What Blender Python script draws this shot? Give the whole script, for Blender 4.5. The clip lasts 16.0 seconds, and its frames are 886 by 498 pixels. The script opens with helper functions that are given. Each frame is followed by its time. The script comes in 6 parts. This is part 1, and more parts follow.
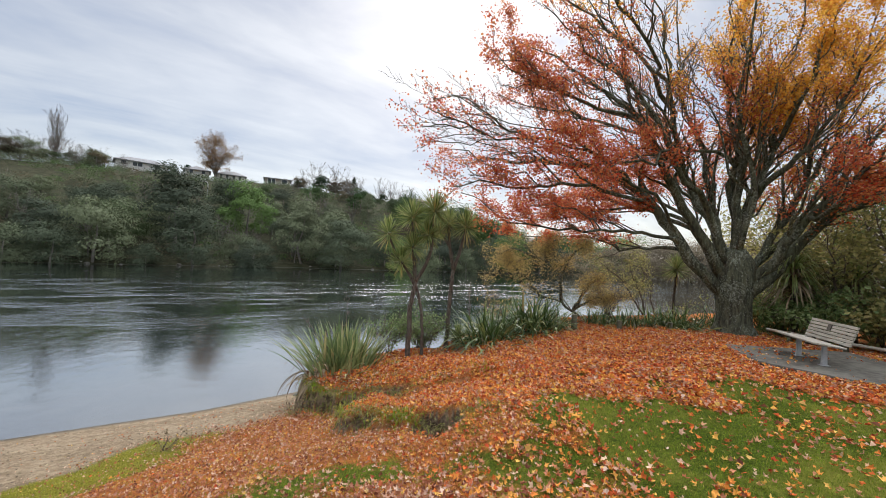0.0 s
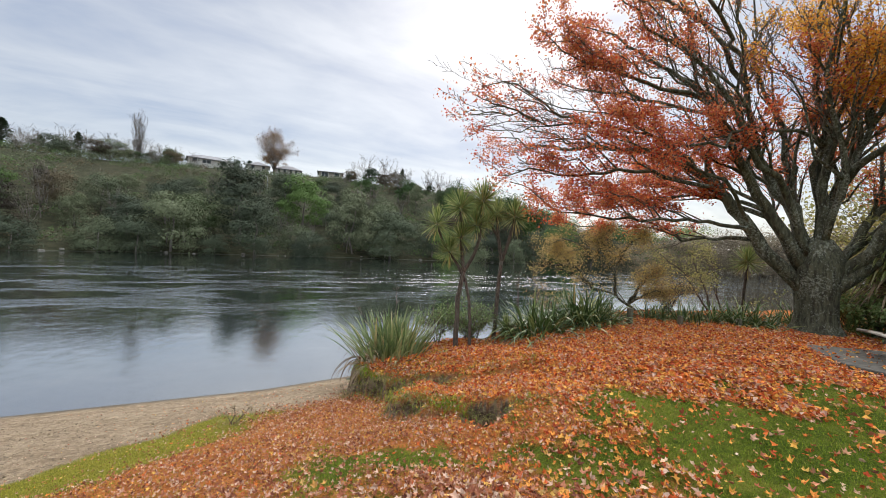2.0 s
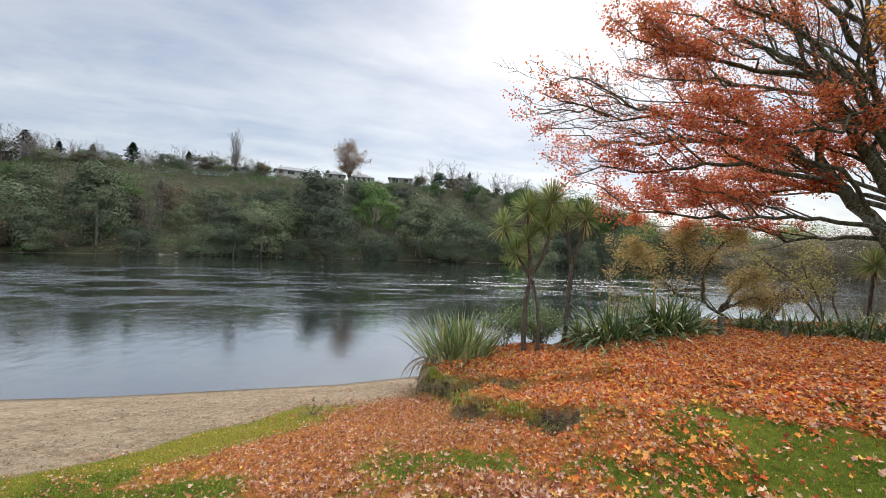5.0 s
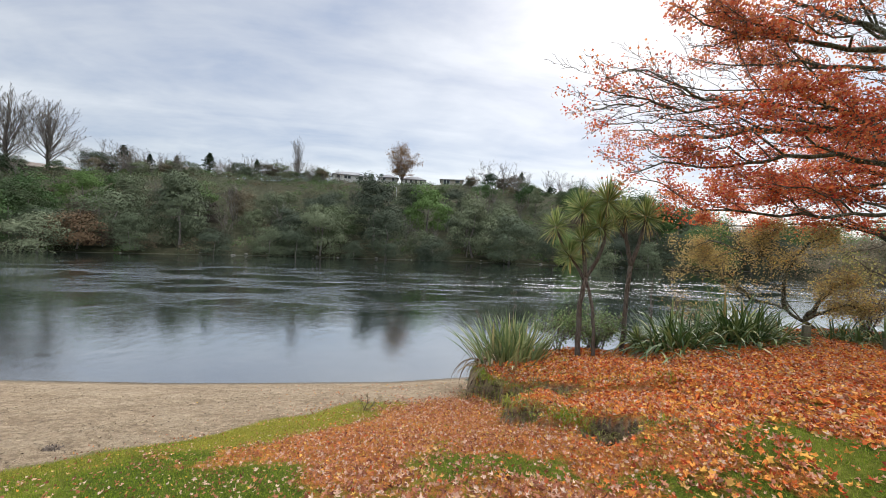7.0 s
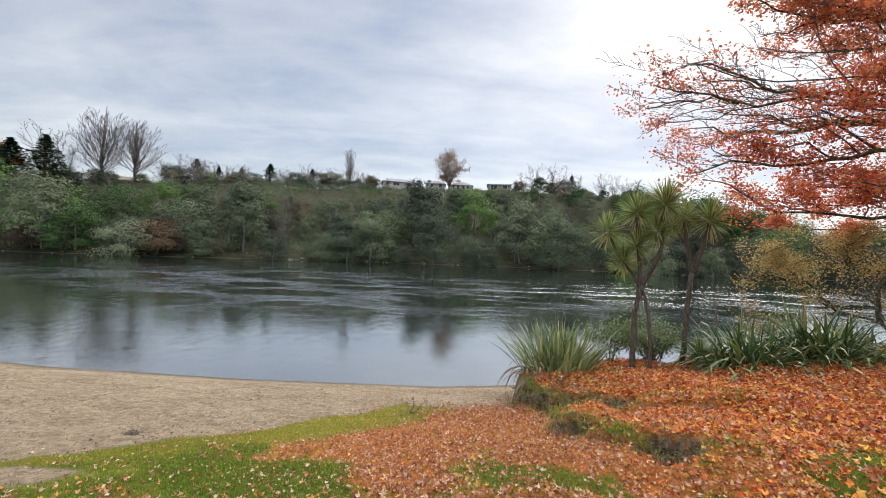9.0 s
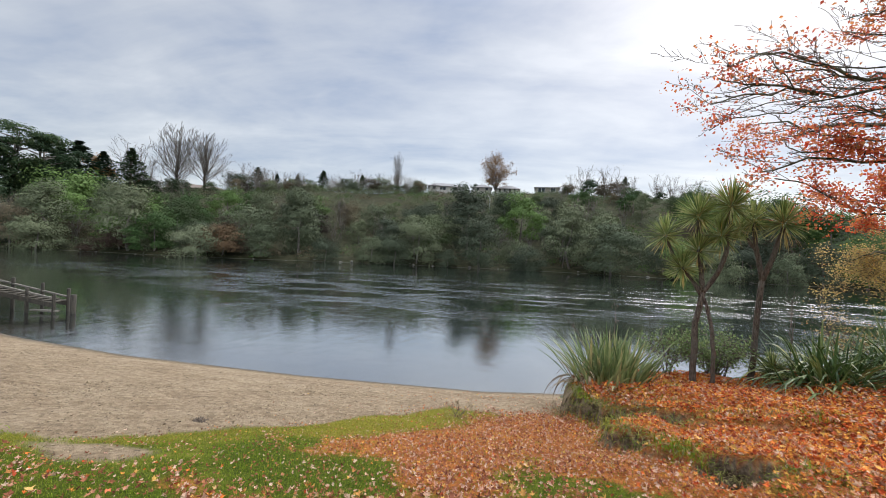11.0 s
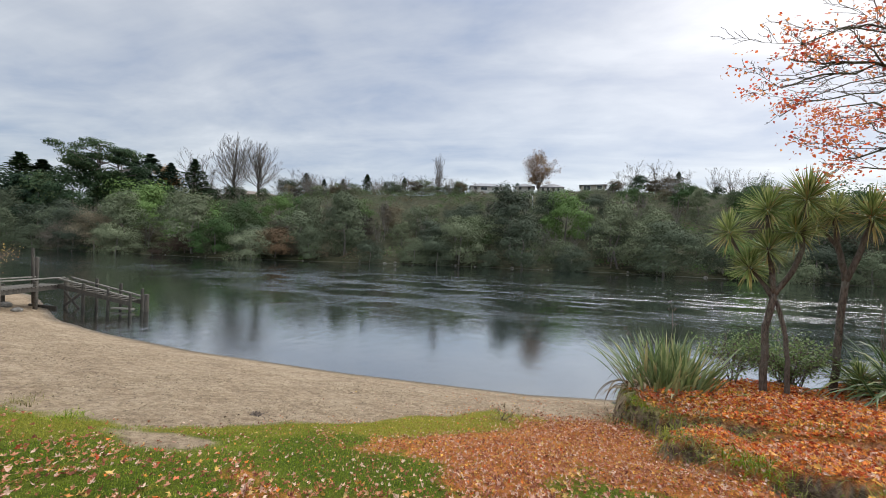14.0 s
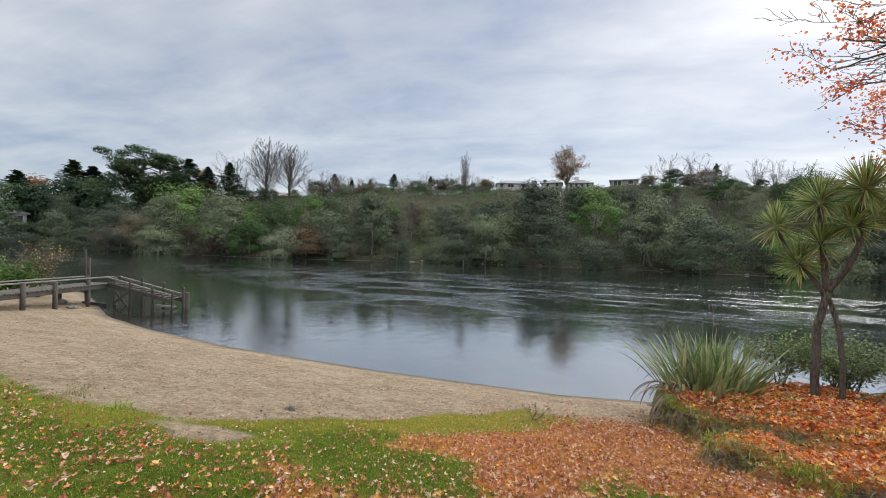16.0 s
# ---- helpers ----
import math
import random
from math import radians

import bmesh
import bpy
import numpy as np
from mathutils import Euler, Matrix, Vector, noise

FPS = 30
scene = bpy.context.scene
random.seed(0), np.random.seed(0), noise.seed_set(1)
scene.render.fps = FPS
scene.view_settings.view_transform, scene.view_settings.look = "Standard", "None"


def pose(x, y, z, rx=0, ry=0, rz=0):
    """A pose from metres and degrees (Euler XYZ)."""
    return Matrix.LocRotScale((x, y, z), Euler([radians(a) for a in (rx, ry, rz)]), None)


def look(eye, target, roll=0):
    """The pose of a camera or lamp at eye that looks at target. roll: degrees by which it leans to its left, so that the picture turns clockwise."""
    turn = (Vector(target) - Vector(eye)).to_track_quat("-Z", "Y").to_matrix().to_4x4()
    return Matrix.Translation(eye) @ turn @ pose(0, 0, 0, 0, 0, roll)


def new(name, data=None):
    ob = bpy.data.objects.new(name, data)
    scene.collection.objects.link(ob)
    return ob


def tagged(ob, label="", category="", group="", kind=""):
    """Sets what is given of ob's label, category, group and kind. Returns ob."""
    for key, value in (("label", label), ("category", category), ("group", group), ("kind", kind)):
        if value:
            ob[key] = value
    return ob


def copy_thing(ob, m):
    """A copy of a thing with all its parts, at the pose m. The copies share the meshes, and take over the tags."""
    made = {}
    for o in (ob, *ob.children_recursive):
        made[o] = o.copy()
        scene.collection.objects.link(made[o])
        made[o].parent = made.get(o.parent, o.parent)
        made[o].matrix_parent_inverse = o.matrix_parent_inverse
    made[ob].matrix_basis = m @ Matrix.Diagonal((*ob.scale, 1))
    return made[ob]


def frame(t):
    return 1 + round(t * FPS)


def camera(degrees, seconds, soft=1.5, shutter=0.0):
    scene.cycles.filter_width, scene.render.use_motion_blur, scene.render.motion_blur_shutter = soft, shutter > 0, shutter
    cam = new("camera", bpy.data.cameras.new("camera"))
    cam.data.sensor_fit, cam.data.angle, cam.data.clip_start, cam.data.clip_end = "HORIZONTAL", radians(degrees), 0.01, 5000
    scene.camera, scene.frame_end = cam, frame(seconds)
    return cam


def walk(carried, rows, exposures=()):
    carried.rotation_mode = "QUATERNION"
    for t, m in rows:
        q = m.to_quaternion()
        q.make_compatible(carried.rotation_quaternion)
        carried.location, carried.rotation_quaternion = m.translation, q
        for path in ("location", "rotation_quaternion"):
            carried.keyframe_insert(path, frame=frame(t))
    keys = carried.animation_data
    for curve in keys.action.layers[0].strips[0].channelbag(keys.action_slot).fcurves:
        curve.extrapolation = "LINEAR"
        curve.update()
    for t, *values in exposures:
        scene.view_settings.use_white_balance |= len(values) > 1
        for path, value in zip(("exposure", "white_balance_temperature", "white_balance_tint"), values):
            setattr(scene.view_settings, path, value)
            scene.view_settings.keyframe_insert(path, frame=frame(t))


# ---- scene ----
# World: metres, water level at z = 0, the eye about 3 m above it, +y across the river.
cam = camera(98.05, 16.0, soft=0.6)

# seconds, x, y, z, turn to the right, tilt up, lean to the left (degrees)
PATH = [
    (0.0, -0.046, -0.002, 3.011, 31.52, 0.94, 2.85),
    (0.5, -0.047, 0.007, 3.005, 29.93, 0.91, 2.92),
    (1.0, -0.046, 0.014, 3.006, 28.39, 0.81, 3.10),
    (1.5, -0.040, 0.030, 2.996, 26.21, -0.09, 2.93),
    (2.0, -0.044, 0.035, 2.997, 24.59, -0.78, 2.97),
    (2.5, -0.046, 0.036, 2.997, 22.48, -0.64, 2.88),
    (3.0, -0.046, 0.037, 2.995, 21.21, -0.81, 2.66),
    (3.5, -0.039, 0.032, 2.999, 19.41, -0.94, 2.57),
    (4.0, -0.028, 0.030, 2.992, 17.96, -0.84, 2.48),
    (6.5, -0.028, -0.003, 3.000, 8.74, -1.05, 2.61),
    (7.0, -0.012, -0.002, 3.001, 6.94, -1.00, 2.43),
    (7.5, -0.006, -0.004, 2.996, 5.00, -0.63, 2.31),
    (8.0, -0.004, -0.005, 2.997, 3.49, -0.52, 2.29),
    (8.5, 0.002, -0.002, 2.997, 1.49, -0.46, 2.28),
    (9.0, 0.004, 0.000, 2.999, -0.08, -0.50, 2.46),
    (11.5, 0.005, -0.004, 2.992, -8.29, -0.18, 2.80),
    (12.0, 0.001, 0.004, 2.992, -9.41, -0.17, 2.70),
    (12.5, -0.002, 0.011, 2.990, -10.44, -0.05, 2.35),
    (13.0, -0.010, 0.022, 2.987, -11.07, -0.26, 2.47),
    (13.5, -0.023, 0.032, 2.984, -12.28, -0.33, 2.25),
    (14.0, -0.036, 0.038, 2.983, -13.11, -0.38, 2.22),
    (14.5, -0.047, 0.046, 2.982, -14.30, -0.65, 2.03),
    (15.0, -0.055, 0.052, 2.980, -15.28, -0.74, 1.88),
    (15.5, -0.063, 0.055, 2.974, -16.41, -0.78, 1.84),
    (16.0, -0.067, 0.062, 2.972, -17.03, -0.76, 1.72),
]


def eye_pose(x, y, z, turn, tilt, lean):
    a, b = radians(turn), radians(tilt)
    way = Vector((math.sin(a) * math.cos(b), math.cos(a) * math.cos(b), math.sin(b)))
    return look((x, y, z), Vector((x, y, z)) + way, lean)


walk(cam, [(row[0], eye_pose(*row[1:])) for row in PATH],
     exposures=[(0.0, 0.62, 6600, 10), (4.0, 0.66, 6600, 10), (7.5, 0.69, 6570, 10), (9.0, 0.67, 6550, 10), (11.5, 0.60, 6520, 10), (14.0, 0.57, 6500, 10), (16.0, 0.55, 6480, 10)])

# ---------------------------------------------------------------- light
SUN_TURN, SUN_UP = 34.0, 38.0
sun_way = Vector((math.sin(radians(SUN_TURN)) * math.cos(radians(SUN_UP)), math.cos(radians(SUN_TURN)) * math.cos(radians(SUN_UP)), math.sin(radians(SUN_UP))))
sun = new("sun", bpy.data.lights.new("sun", "SUN"))
sun.data.energy, sun.data.angle, sun.data.color = 1.5, radians(42), (1.0, 0.95, 0.88)
sun.matrix_world = look(sun_way * 50, (0, 0, 0))

world = bpy.data.worlds.new("overcast")
scene.world = world
world.use_nodes = True


class Nodes:
    """Short spelling for node trees."""

    def __init__(self, tree):
        self.tree = tree
        tree.nodes.clear()

    def add(self, kind, _sub=None, _set=None, **inputs):
        n = self.tree.nodes.new("ShaderNode" + kind)
        s = _set or {}
        if "operation" in s:
            n.operation = s["operation"]
        if "use_clamp" in s:
            n.use_clamp = s["use_clamp"]
        if "data_type" in s:
            n.data_type = s["data_type"]
        if "blend_type" in s:
            n.blend_type = s["blend_type"]
        if "interpolation_type" in s:
            n.interpolation_type = s["interpolation_type"]
        if "attribute_name" in s:
            n.attribute_name = s["attribute_name"]
        for key, value in inputs.items():
            self.put(n, key.replace("_", " "), value)
        return n

    def put(self, n, key, value):
        socket = n.inputs[int(key[1:])] if key[0] == "i" and key[1:].isdigit() else n.inputs[key]
        if isinstance(value, bpy.types.NodeSocket):
            self.tree.links.new(value, socket)
        elif isinstance(value, bpy.types.Node):
            self.tree.links.new(value.outputs[0], socket)
        else:
            socket.default_value = value

    def math(self, op, a, b=0.0, clamp=False):
        n = self.add("Math", _set={"operation": op, "use_clamp": clamp})
        self.put(n, "i0", a)
        self.put(n, "i1", b)
        return n.outputs[0]

    def mix(self, f, a, b, blend="MIX"):
        n = self.add("Mix", _set={"data_type": "RGBA", "blend_type": blend})
        self.put(n, "i0", f)
        self.put(n, "i6", a)
        self.put(n, "i7", b)
        return n.outputs[2]

    def ramp(self, f, stops, ease="LINEAR"):
        n = self.add("ValToRGB")
        n.color_ramp.interpolation = ease
        while len(n.color_ramp.elements) < len(stops):
            n.color_ramp.elements.new(0.5)
        for e, (p, c) in zip(n.color_ramp.elements, stops):
            e.position, e.color = p, (*c, 1) if len(c) == 3 else c
        self.put(n, "i0", f)
        return n.outputs[0]

    def noise(self, vector, scale, detail=3.0, rough=0.55, warp=0.0):
        n = self.add("TexNoise", Scale=scale, Detail=detail, Roughness=rough, Distortion=warp)
        if vector is not None:
            self.put(n, "Vector", vector)
        return n.outputs[0]

    def mapped(self, vector, scale=(1, 1, 1), turn=(0, 0, 0), place=(0, 0, 0)):
        n = self.add("Mapping", Scale=scale, Rotation=turn, Location=place)
        self.put(n, "Vector", vector)
        return n.outputs[0]

    def span(self, v, a, b, c=0.0, d=1.0):
        n = self.add("MapRange", _set={"interpolation_type": "SMOOTHSTEP"})
        for i, x in enumerate((v, a, b, c, d)):
            self.put(n, f"i{i}", x)
        return n.outputs[0]


def grey(v):
    return (v, v, v, 1)


w = Nodes(world.node_tree)
sky = w.add("TexSky")
sky.sky_type, sky.sun_disc, sky.sun_elevation, sky.sun_rotation = "NISHITA", False, radians(SUN_UP), radians(SUN_TURN)
way = w.add("TexCoord").outputs["Generated"]
parts_xyz = w.add("SeparateXYZ", Vector=way)
flat = w.math("MAXIMUM", w.math("ADD", parts_xyz.outputs[2], 0.16), 0.05)
plane = w.add("CombineXYZ", X=w.math("DIVIDE", parts_xyz.outputs[0], flat), Y=w.math("DIVIDE", parts_xyz.outputs[1], flat), Z=0.0)
bands = w.noise(w.mapped(plane, (0.55, 1.5, 1), (0, 0, radians(-24)), (3.1, 0.7, 0)), 1.1, 6, 0.58, 0.5)
puffs = w.noise(w.mapped(plane, (0.9, 1.3, 1), (0, 0, radians(-15)), (0.4, 5.2, 0)), 2.3, 5, 0.55, 0.3)
both = w.math("ADD", w.math("MULTIPLY", bands, 0.65), w.math("MULTIPLY", puffs, 0.35))
cloud = w.ramp(both, [(0.36, (0.19, 0.22, 0.281)), (0.44, (0.255, 0.275, 0.315)), (0.52, (0.31, 0.325, 0.349)), (0.63, (0.39, 0.40, 0.412))])
glow = w.add("VectorMath", _set={"operation": "DOT_PRODUCT"})
w.put(glow, "i0", way)
glow.inputs[1].default_value = sun_way
near_sun = w.math("MAXIMUM", glow.outputs["Value"], 0.0)
halo = w.math("ADD", w.math("MULTIPLY", w.math("POWER", near_sun, 7.0), 0.02), w.math("MULTIPLY", w.math("POWER", near_sun, 36.0), 0.22))
halo = w.math("MULTIPLY", halo, w.span(both, 0.3, 0.6, 0.55, 1.2))
lit = w.mix(1.0, cloud, w.mix(1.0, (1.0, 0.98, 0.95, 1), halo, "MULTIPLY"), "ADD")
blue = w.mix(1.0, sky.outputs[0], grey(0.028), "MULTIPLY")
# an overcast sky is brightest overhead
overhead = w.span(parts_xyz.outputs[2], 0.52, 0.90, 1.0, 6.0)
total = w.mix(1.0, w.mix(1.0, lit, overhead, "MULTIPLY"), blue, "ADD")
w.add("OutputWorld", Surface=w.add("Background", Color=total, Strength=1.0))


# ---------------------------------------------------------------- materials
def material(name):
    m = bpy.data.materials.new(name)
    m.use_nodes = True
    return m, Nodes(m.node_tree)


def finish(m, n, colour, rough=0.8, bump=None, bump_far=0.01, bump_power=0.6, metal=0.0, gloss=0.4, thin=0.0):
    b = n.add("BsdfPrincipled", Base_Color=colour, Roughness=rough, Metallic=metal, Specular_IOR_Level=gloss)
    if bump is not None:
        n.put(b, "Normal", n.add("Bump", Strength=bump_power, Distance=bump_far, Height=bump))
    out = b.outputs[0]
    if thin:
        t = n.add("BsdfTranslucent", Color=colour)
        x = n.add("MixShader", Fac=thin)
        n.put(x, "i1", out)
        n.put(x, "i2", t)
        out = x.outputs[0]
    n.add("OutputMaterial", Surface=out)
    return m


def leaf_material(name, stops, thin=0.35, rough=0.6, spread=0.0, gloss=0.3):
    """Each leaf takes its own colour from the stops; spread shifts whole copies."""
    m, n = material(name)
    v = n.add("NewGeometry").outputs["Random Per Island"]
    if spread:
        o = n.add("ObjectInfo").outputs["Random"]
        v = n.math("ADD", n.math("MULTIPLY", v, 1.0 - spread), n.math("MULTIPLY", o, spread))
    place = n.add("TexCoord").outputs["Object"]
    colour = n.ramp(v, stops)
    if spread:
        tone = n.add("CombineXYZ", X=n.span(o, 0.0, 1.0, 0.70, 1.26), Y=n.span(o, 0.0, 1.0, 0.78, 1.32), Z=n.span(o, 0.0, 1.0, 0.88, 1.20))
        colour = n.mix(1.0, colour, tone.outputs[0], "MULTIPLY")
    colour = n.mix(n.span(n.noise(place, 9.0, 3), 0.35, 0.7), colour, n.mix(1.0, colour, grey(0.72), "MULTIPLY"))
    return finish(m, n, colour, rough, thin=thin, gloss=gloss)


def bark_material(name, dark, light, patch=None, size=1.0, bump=0.02):
    m, n = material(name)
    place = n.add("TexCoord").outputs["Object"]
    long_grain = n.noise(n.mapped(place, (9 * size, 9 * size, 2.2 * size)), 1.6, 6, 0.65, 0.4)
    big = n.noise(place, 1.7 * size, 4)
    colour = n.mix(n.span(long_grain, 0.35, 0.65), (*dark, 1), (*light, 1))
    if patch:
        spots = n.noise(place, 24.0 * size, 5, 0.75)
        colour = n.mix(n.span(n.math("ADD", spots, n.math("MULTIPLY", big, 0.5)), 0.76, 0.90, 0.0, 0.8), colour, (*patch, 1))
    return finish(m, n, colour, 0.92, long_grain, bump, 0.8, gloss=0.15)


def plain_material(name, a, b, size=6.0, rough=0.8, stretch=(1, 1, 1), bump=0.004, gloss=0.3):
    m, n = material(name)
    place = n.add("TexCoord").outputs["Object"]
    fine = n.noise(n.mapped(place, stretch), size * 4, 5, 0.6)
    big = n.noise(n.mapped(place, stretch), size * 0.6, 3)
    v = n.math("ADD", n.math("MULTIPLY", fine, 0.5), n.math("MULTIPLY", big, 0.5))
    return finish(m, n, n.mix(n.span(v, 0.36, 0.64), (*a, 1), (*b, 1)), rough, fine, bump, 0.5, gloss=gloss)


bark = bark_material("lichen_bark", (0.035, 0.034, 0.024), (0.105, 0.108, 0.070), (0.27, 0.29, 0.24))
twig_bark = bark_material("twig_bark", (0.075, 0.058, 0.047), (0.165, 0.135, 0.11), None, 2.0, 0.004)
pale_bark = bark_material("pale_bark", (0.13, 0.11, 0.085), (0.24, 0.21, 0.17), None, 1.0)
cabbage_bark = bark_material("cabbage_tree_bark", (0.055, 0.042, 0.034), (0.13, 0.105, 0.085), (0.15, 0.15, 0.12), 3.0, 0.012)
# paled greys: the haze across the river is put into this bark colour
hazed_bark = bark_material("hazed_bark", (0.10, 0.09, 0.08), (0.20, 0.18, 0.16), None, 0.4)
maple_leaf = leaf_material("autumn_leaf", [(0.0, (0.378, 0.074, 0.050)), (0.3, (0.558, 0.138, 0.065)), (0.62, (0.648, 0.221, 0.080)), (0.85, (0.648, 0.304, 0.100)), (1.0, (0.576, 0.248, 0.190))], 0.72)
yellow_leaf = leaf_material("yellow_autumn_leaf", [(0.0, (0.55, 0.18, 0.03)), (0.4, (0.70, 0.33, 0.04)), (1.0, (0.80, 0.50, 0.08))], 0.72)
red_leaf = leaf_material("red_autumn_leaf", [(0.0, (0.48, 0.05, 0.03)), (0.5, (0.68, 0.11, 0.045)), (1.0, (0.78, 0.26, 0.08))], 0.72)
litter_orange = leaf_material("fallen_leaf_orange", [(0.0, (0.247, 0.063, 0.033)), (0.10, (0.532, 0.095, 0.038)), (0.24, (0.703, 0.180, 0.048)), (0.40, (0.760, 0.288, 0.067)), (0.54, (0.807, 0.405, 0.095)), (0.63, (0.817, 0.495, 0.114)), (0.71, (0.703, 0.423, 0.266)), (0.80, (0.608, 0.171, 0.076)), (0.90, (0.475, 0.225, 0.142)), (1.0, (0.798, 0.576, 0.399))], 0.12, 0.85, gloss=0.05)
litter_brown = leaf_material("fallen_leaf_brown", [(0.0, (0.17, 0.065, 0.045)), (0.22, (0.36, 0.135, 0.075)), (0.42, (0.50, 0.23, 0.13)), (0.56, (0.62, 0.42, 0.31)), (0.66, (0.68, 0.50, 0.38)), (0.78, (0.40, 0.16, 0.10)), (0.88, (0.52, 0.22, 0.08)), (0.95, (0.62, 0.40, 0.10)), (1.0, (0.54, 0.38, 0.20))], 0.12, 0.85, gloss=0.05)
flax_green = leaf_material("flax_leaf", [(0.0, (0.10, 0.15, 0.05)), (0.4, (0.17, 0.225, 0.085)), (0.75, (0.27, 0.32, 0.14)), (0.92, (0.36, 0.36, 0.17)), (1.0, (0.44, 0.35, 0.17))], 0.3, 0.36, gloss=0.6)
flax_dead = leaf_material("dead_flax_leaf", [(0.0, (0.12, 0.085, 0.055)), (0.6, (0.27, 0.205, 0.13)), (1.0, (0.40, 0.32, 0.20))], 0.15, 0.8)
dark_strap = leaf_material("strap_leaf", [(0.0, (0.044, 0.085, 0.025)), (0.5, (0.088, 0.149, 0.043)), (0.85, (0.176, 0.238, 0.076)), (0.96, (0.320, 0.340, 0.111)), (1.0, (0.360, 0.255, 0.102))], 0.2, 0.36, gloss=0.55)
cabbage_leaf = leaf_material("cabbage_tree_leaf", [(0.0, (0.099, 0.144, 0.038)), (0.35, (0.190, 0.248, 0.068)), (0.7, (0.304, 0.360, 0.119)), (0.92, (0.410, 0.432, 0.170)), (1.0, (0.456, 0.416, 0.204))], 0.45, 0.36, gloss=0.6)
cabbage_old = leaf_material("old_cabbage_tree_leaf", [(0.0, (0.30, 0.22, 0.10)), (0.5, (0.46, 0.38, 0.12)), (0.8, (0.42, 0.36, 0.16)), (1.0, (0.24, 0.17, 0.10))], 0.3, 0.6)
shrub_leaf = leaf_material("shrub_leaf", [(0.0, (0.086, 0.134, 0.043)), (0.6, (0.173, 0.246, 0.086)), (1.0, (0.288, 0.359, 0.154))], 0.45)
willow_leaf = leaf_material("yellowing_willow_leaf", [(0.0, (0.27, 0.19, 0.09)), (0.45, (0.42, 0.31, 0.13)), (0.8, (0.55, 0.43, 0.17)), (0.93, (0.66, 0.50, 0.12)), (1.0, (0.50, 0.22, 0.10))], 0.55)
olive_leaf = leaf_material("olive_leaf", [(0.0, (0.192, 0.198, 0.072)), (0.6, (0.336, 0.324, 0.120)), (1.0, (0.504, 0.420, 0.168))], 0.5)
# cool, lifted greens: some distance haze is mixed into the leaf colour
bank_leaf = leaf_material("bank_leaf", [(0.0, (0.084, 0.093, 0.057)), (0.4, (0.105, 0.121, 0.073)), (0.75, (0.13, 0.144, 0.089)), (1.0, (0.151, 0.16, 0.111))], 0.15, 0.8, 0.8, 0.1)
bank_green = leaf_material("bright_bank_leaf", [(0.0, (0.058, 0.101, 0.034)), (0.6, (0.106, 0.169, 0.050)), (1.0, (0.168, 0.226, 0.091))], 0.2, 0.7, 0.75, 0.1)
far_twig = leaf_material("far_bare_twig", [(0.0, (0.139, 0.107, 0.078)), (0.5, (0.197, 0.156, 0.115)), (1.0, (0.254, 0.205, 0.148))], 0.3, 0.85, 0.3, 0.1)
bank_brown = leaf_material("bare_scrub_twig", [(0.0, (0.058, 0.044, 0.032)), (0.5, (0.101, 0.079, 0.054)), (1.0, (0.142, 0.112, 0.076))], 0.12, 0.85, 0.7, 0.1)
bank_rust = leaf_material("rusty_scrub_leaf", [(0.0, (0.072, 0.047, 0.033)), (0.6, (0.111, 0.070, 0.047)), (1.0, (0.151, 0.094, 0.058))], 0.2, 0.8, 0.7, 0.1)
bank_pale = leaf_material("pale_flowering_leaf", [(0.0, (0.030, 0.045, 0.019)), (0.7, (0.065, 0.087, 0.041)), (1.0, (0.096, 0.114, 0.071))], 0.2, 0.8, 0.55, 0.1)
conifer_leaf = leaf_material("conifer_needles", [(0.0, (0.024, 0.046, 0.026)), (0.7, (0.055, 0.085, 0.042)), (1.0, (0.102, 0.121, 0.060))], 0.1, 0.8, 0.3, 0.1)
far_autumn = leaf_material("far_autumn_leaf", [(0.0, (0.24, 0.12, 0.05)), (0.6, (0.37, 0.20, 0.085)), (1.0, (0.48, 0.29, 0.13))], 0.5, 0.8, 0.2)
grass_mat = leaf_material("grass_blade", [(0.0, (0.090, 0.154, 0.013)), (0.5, (0.186, 0.274, 0.022)), (0.85, (0.300, 0.365, 0.039)), (1.0, (0.456, 0.399, 0.110))], 0.3, 0.8, gloss=0.08)
dry_grass_mat = leaf_material("dry_grass_blade", [(0.0, (0.16, 0.15, 0.05)), (0.6, (0.25, 0.22, 0.08)), (1.0, (0.34, 0.27, 0.11))], 0.3, 0.7)
moss_blade = leaf_material("yellow_grass_blade", [(0.0, (0.16, 0.17, 0.02)), (0.5, (0.29, 0.29, 0.035)), (0.85, (0.40, 0.36, 0.06)), (1.0, (0.45, 0.36, 0.13))], 0.3, 0.8, gloss=0.08)
old_wood = plain_material("weathered_wood", (0.10, 0.092, 0.078), (0.215, 0.20, 0.172), 5, 0.85, (1, 8, 8), 0.004)
bench_wood = plain_material("bench_slat_wood", (0.28, 0.26, 0.21), (0.44, 0.41, 0.345), 5, 0.8, (1, 9, 9), 0.003)
jetty_wood = plain_material("jetty_timber", (0.05, 0.045, 0.036), (0.135, 0.12, 0.098), 5, 0.85, (1, 8, 8), 0.005)
dark_wood = plain_material("wet_dark_wood", (0.03, 0.027, 0.022), (0.08, 0.07, 0.056), 5, 0.75, (8, 8, 1), 0.006)
post_wood = plain_material("mossy_post_wood", (0.06, 0.062, 0.038), (0.14, 0.125, 0.085), 6, 0.9, (6, 6, 1), 0.006)
grey_paint = plain_material("grey_painted_metal", (0.36, 0.37, 0.37), (0.46, 0.47, 0.47), 6, 0.5, (1, 1, 1), 0.001)
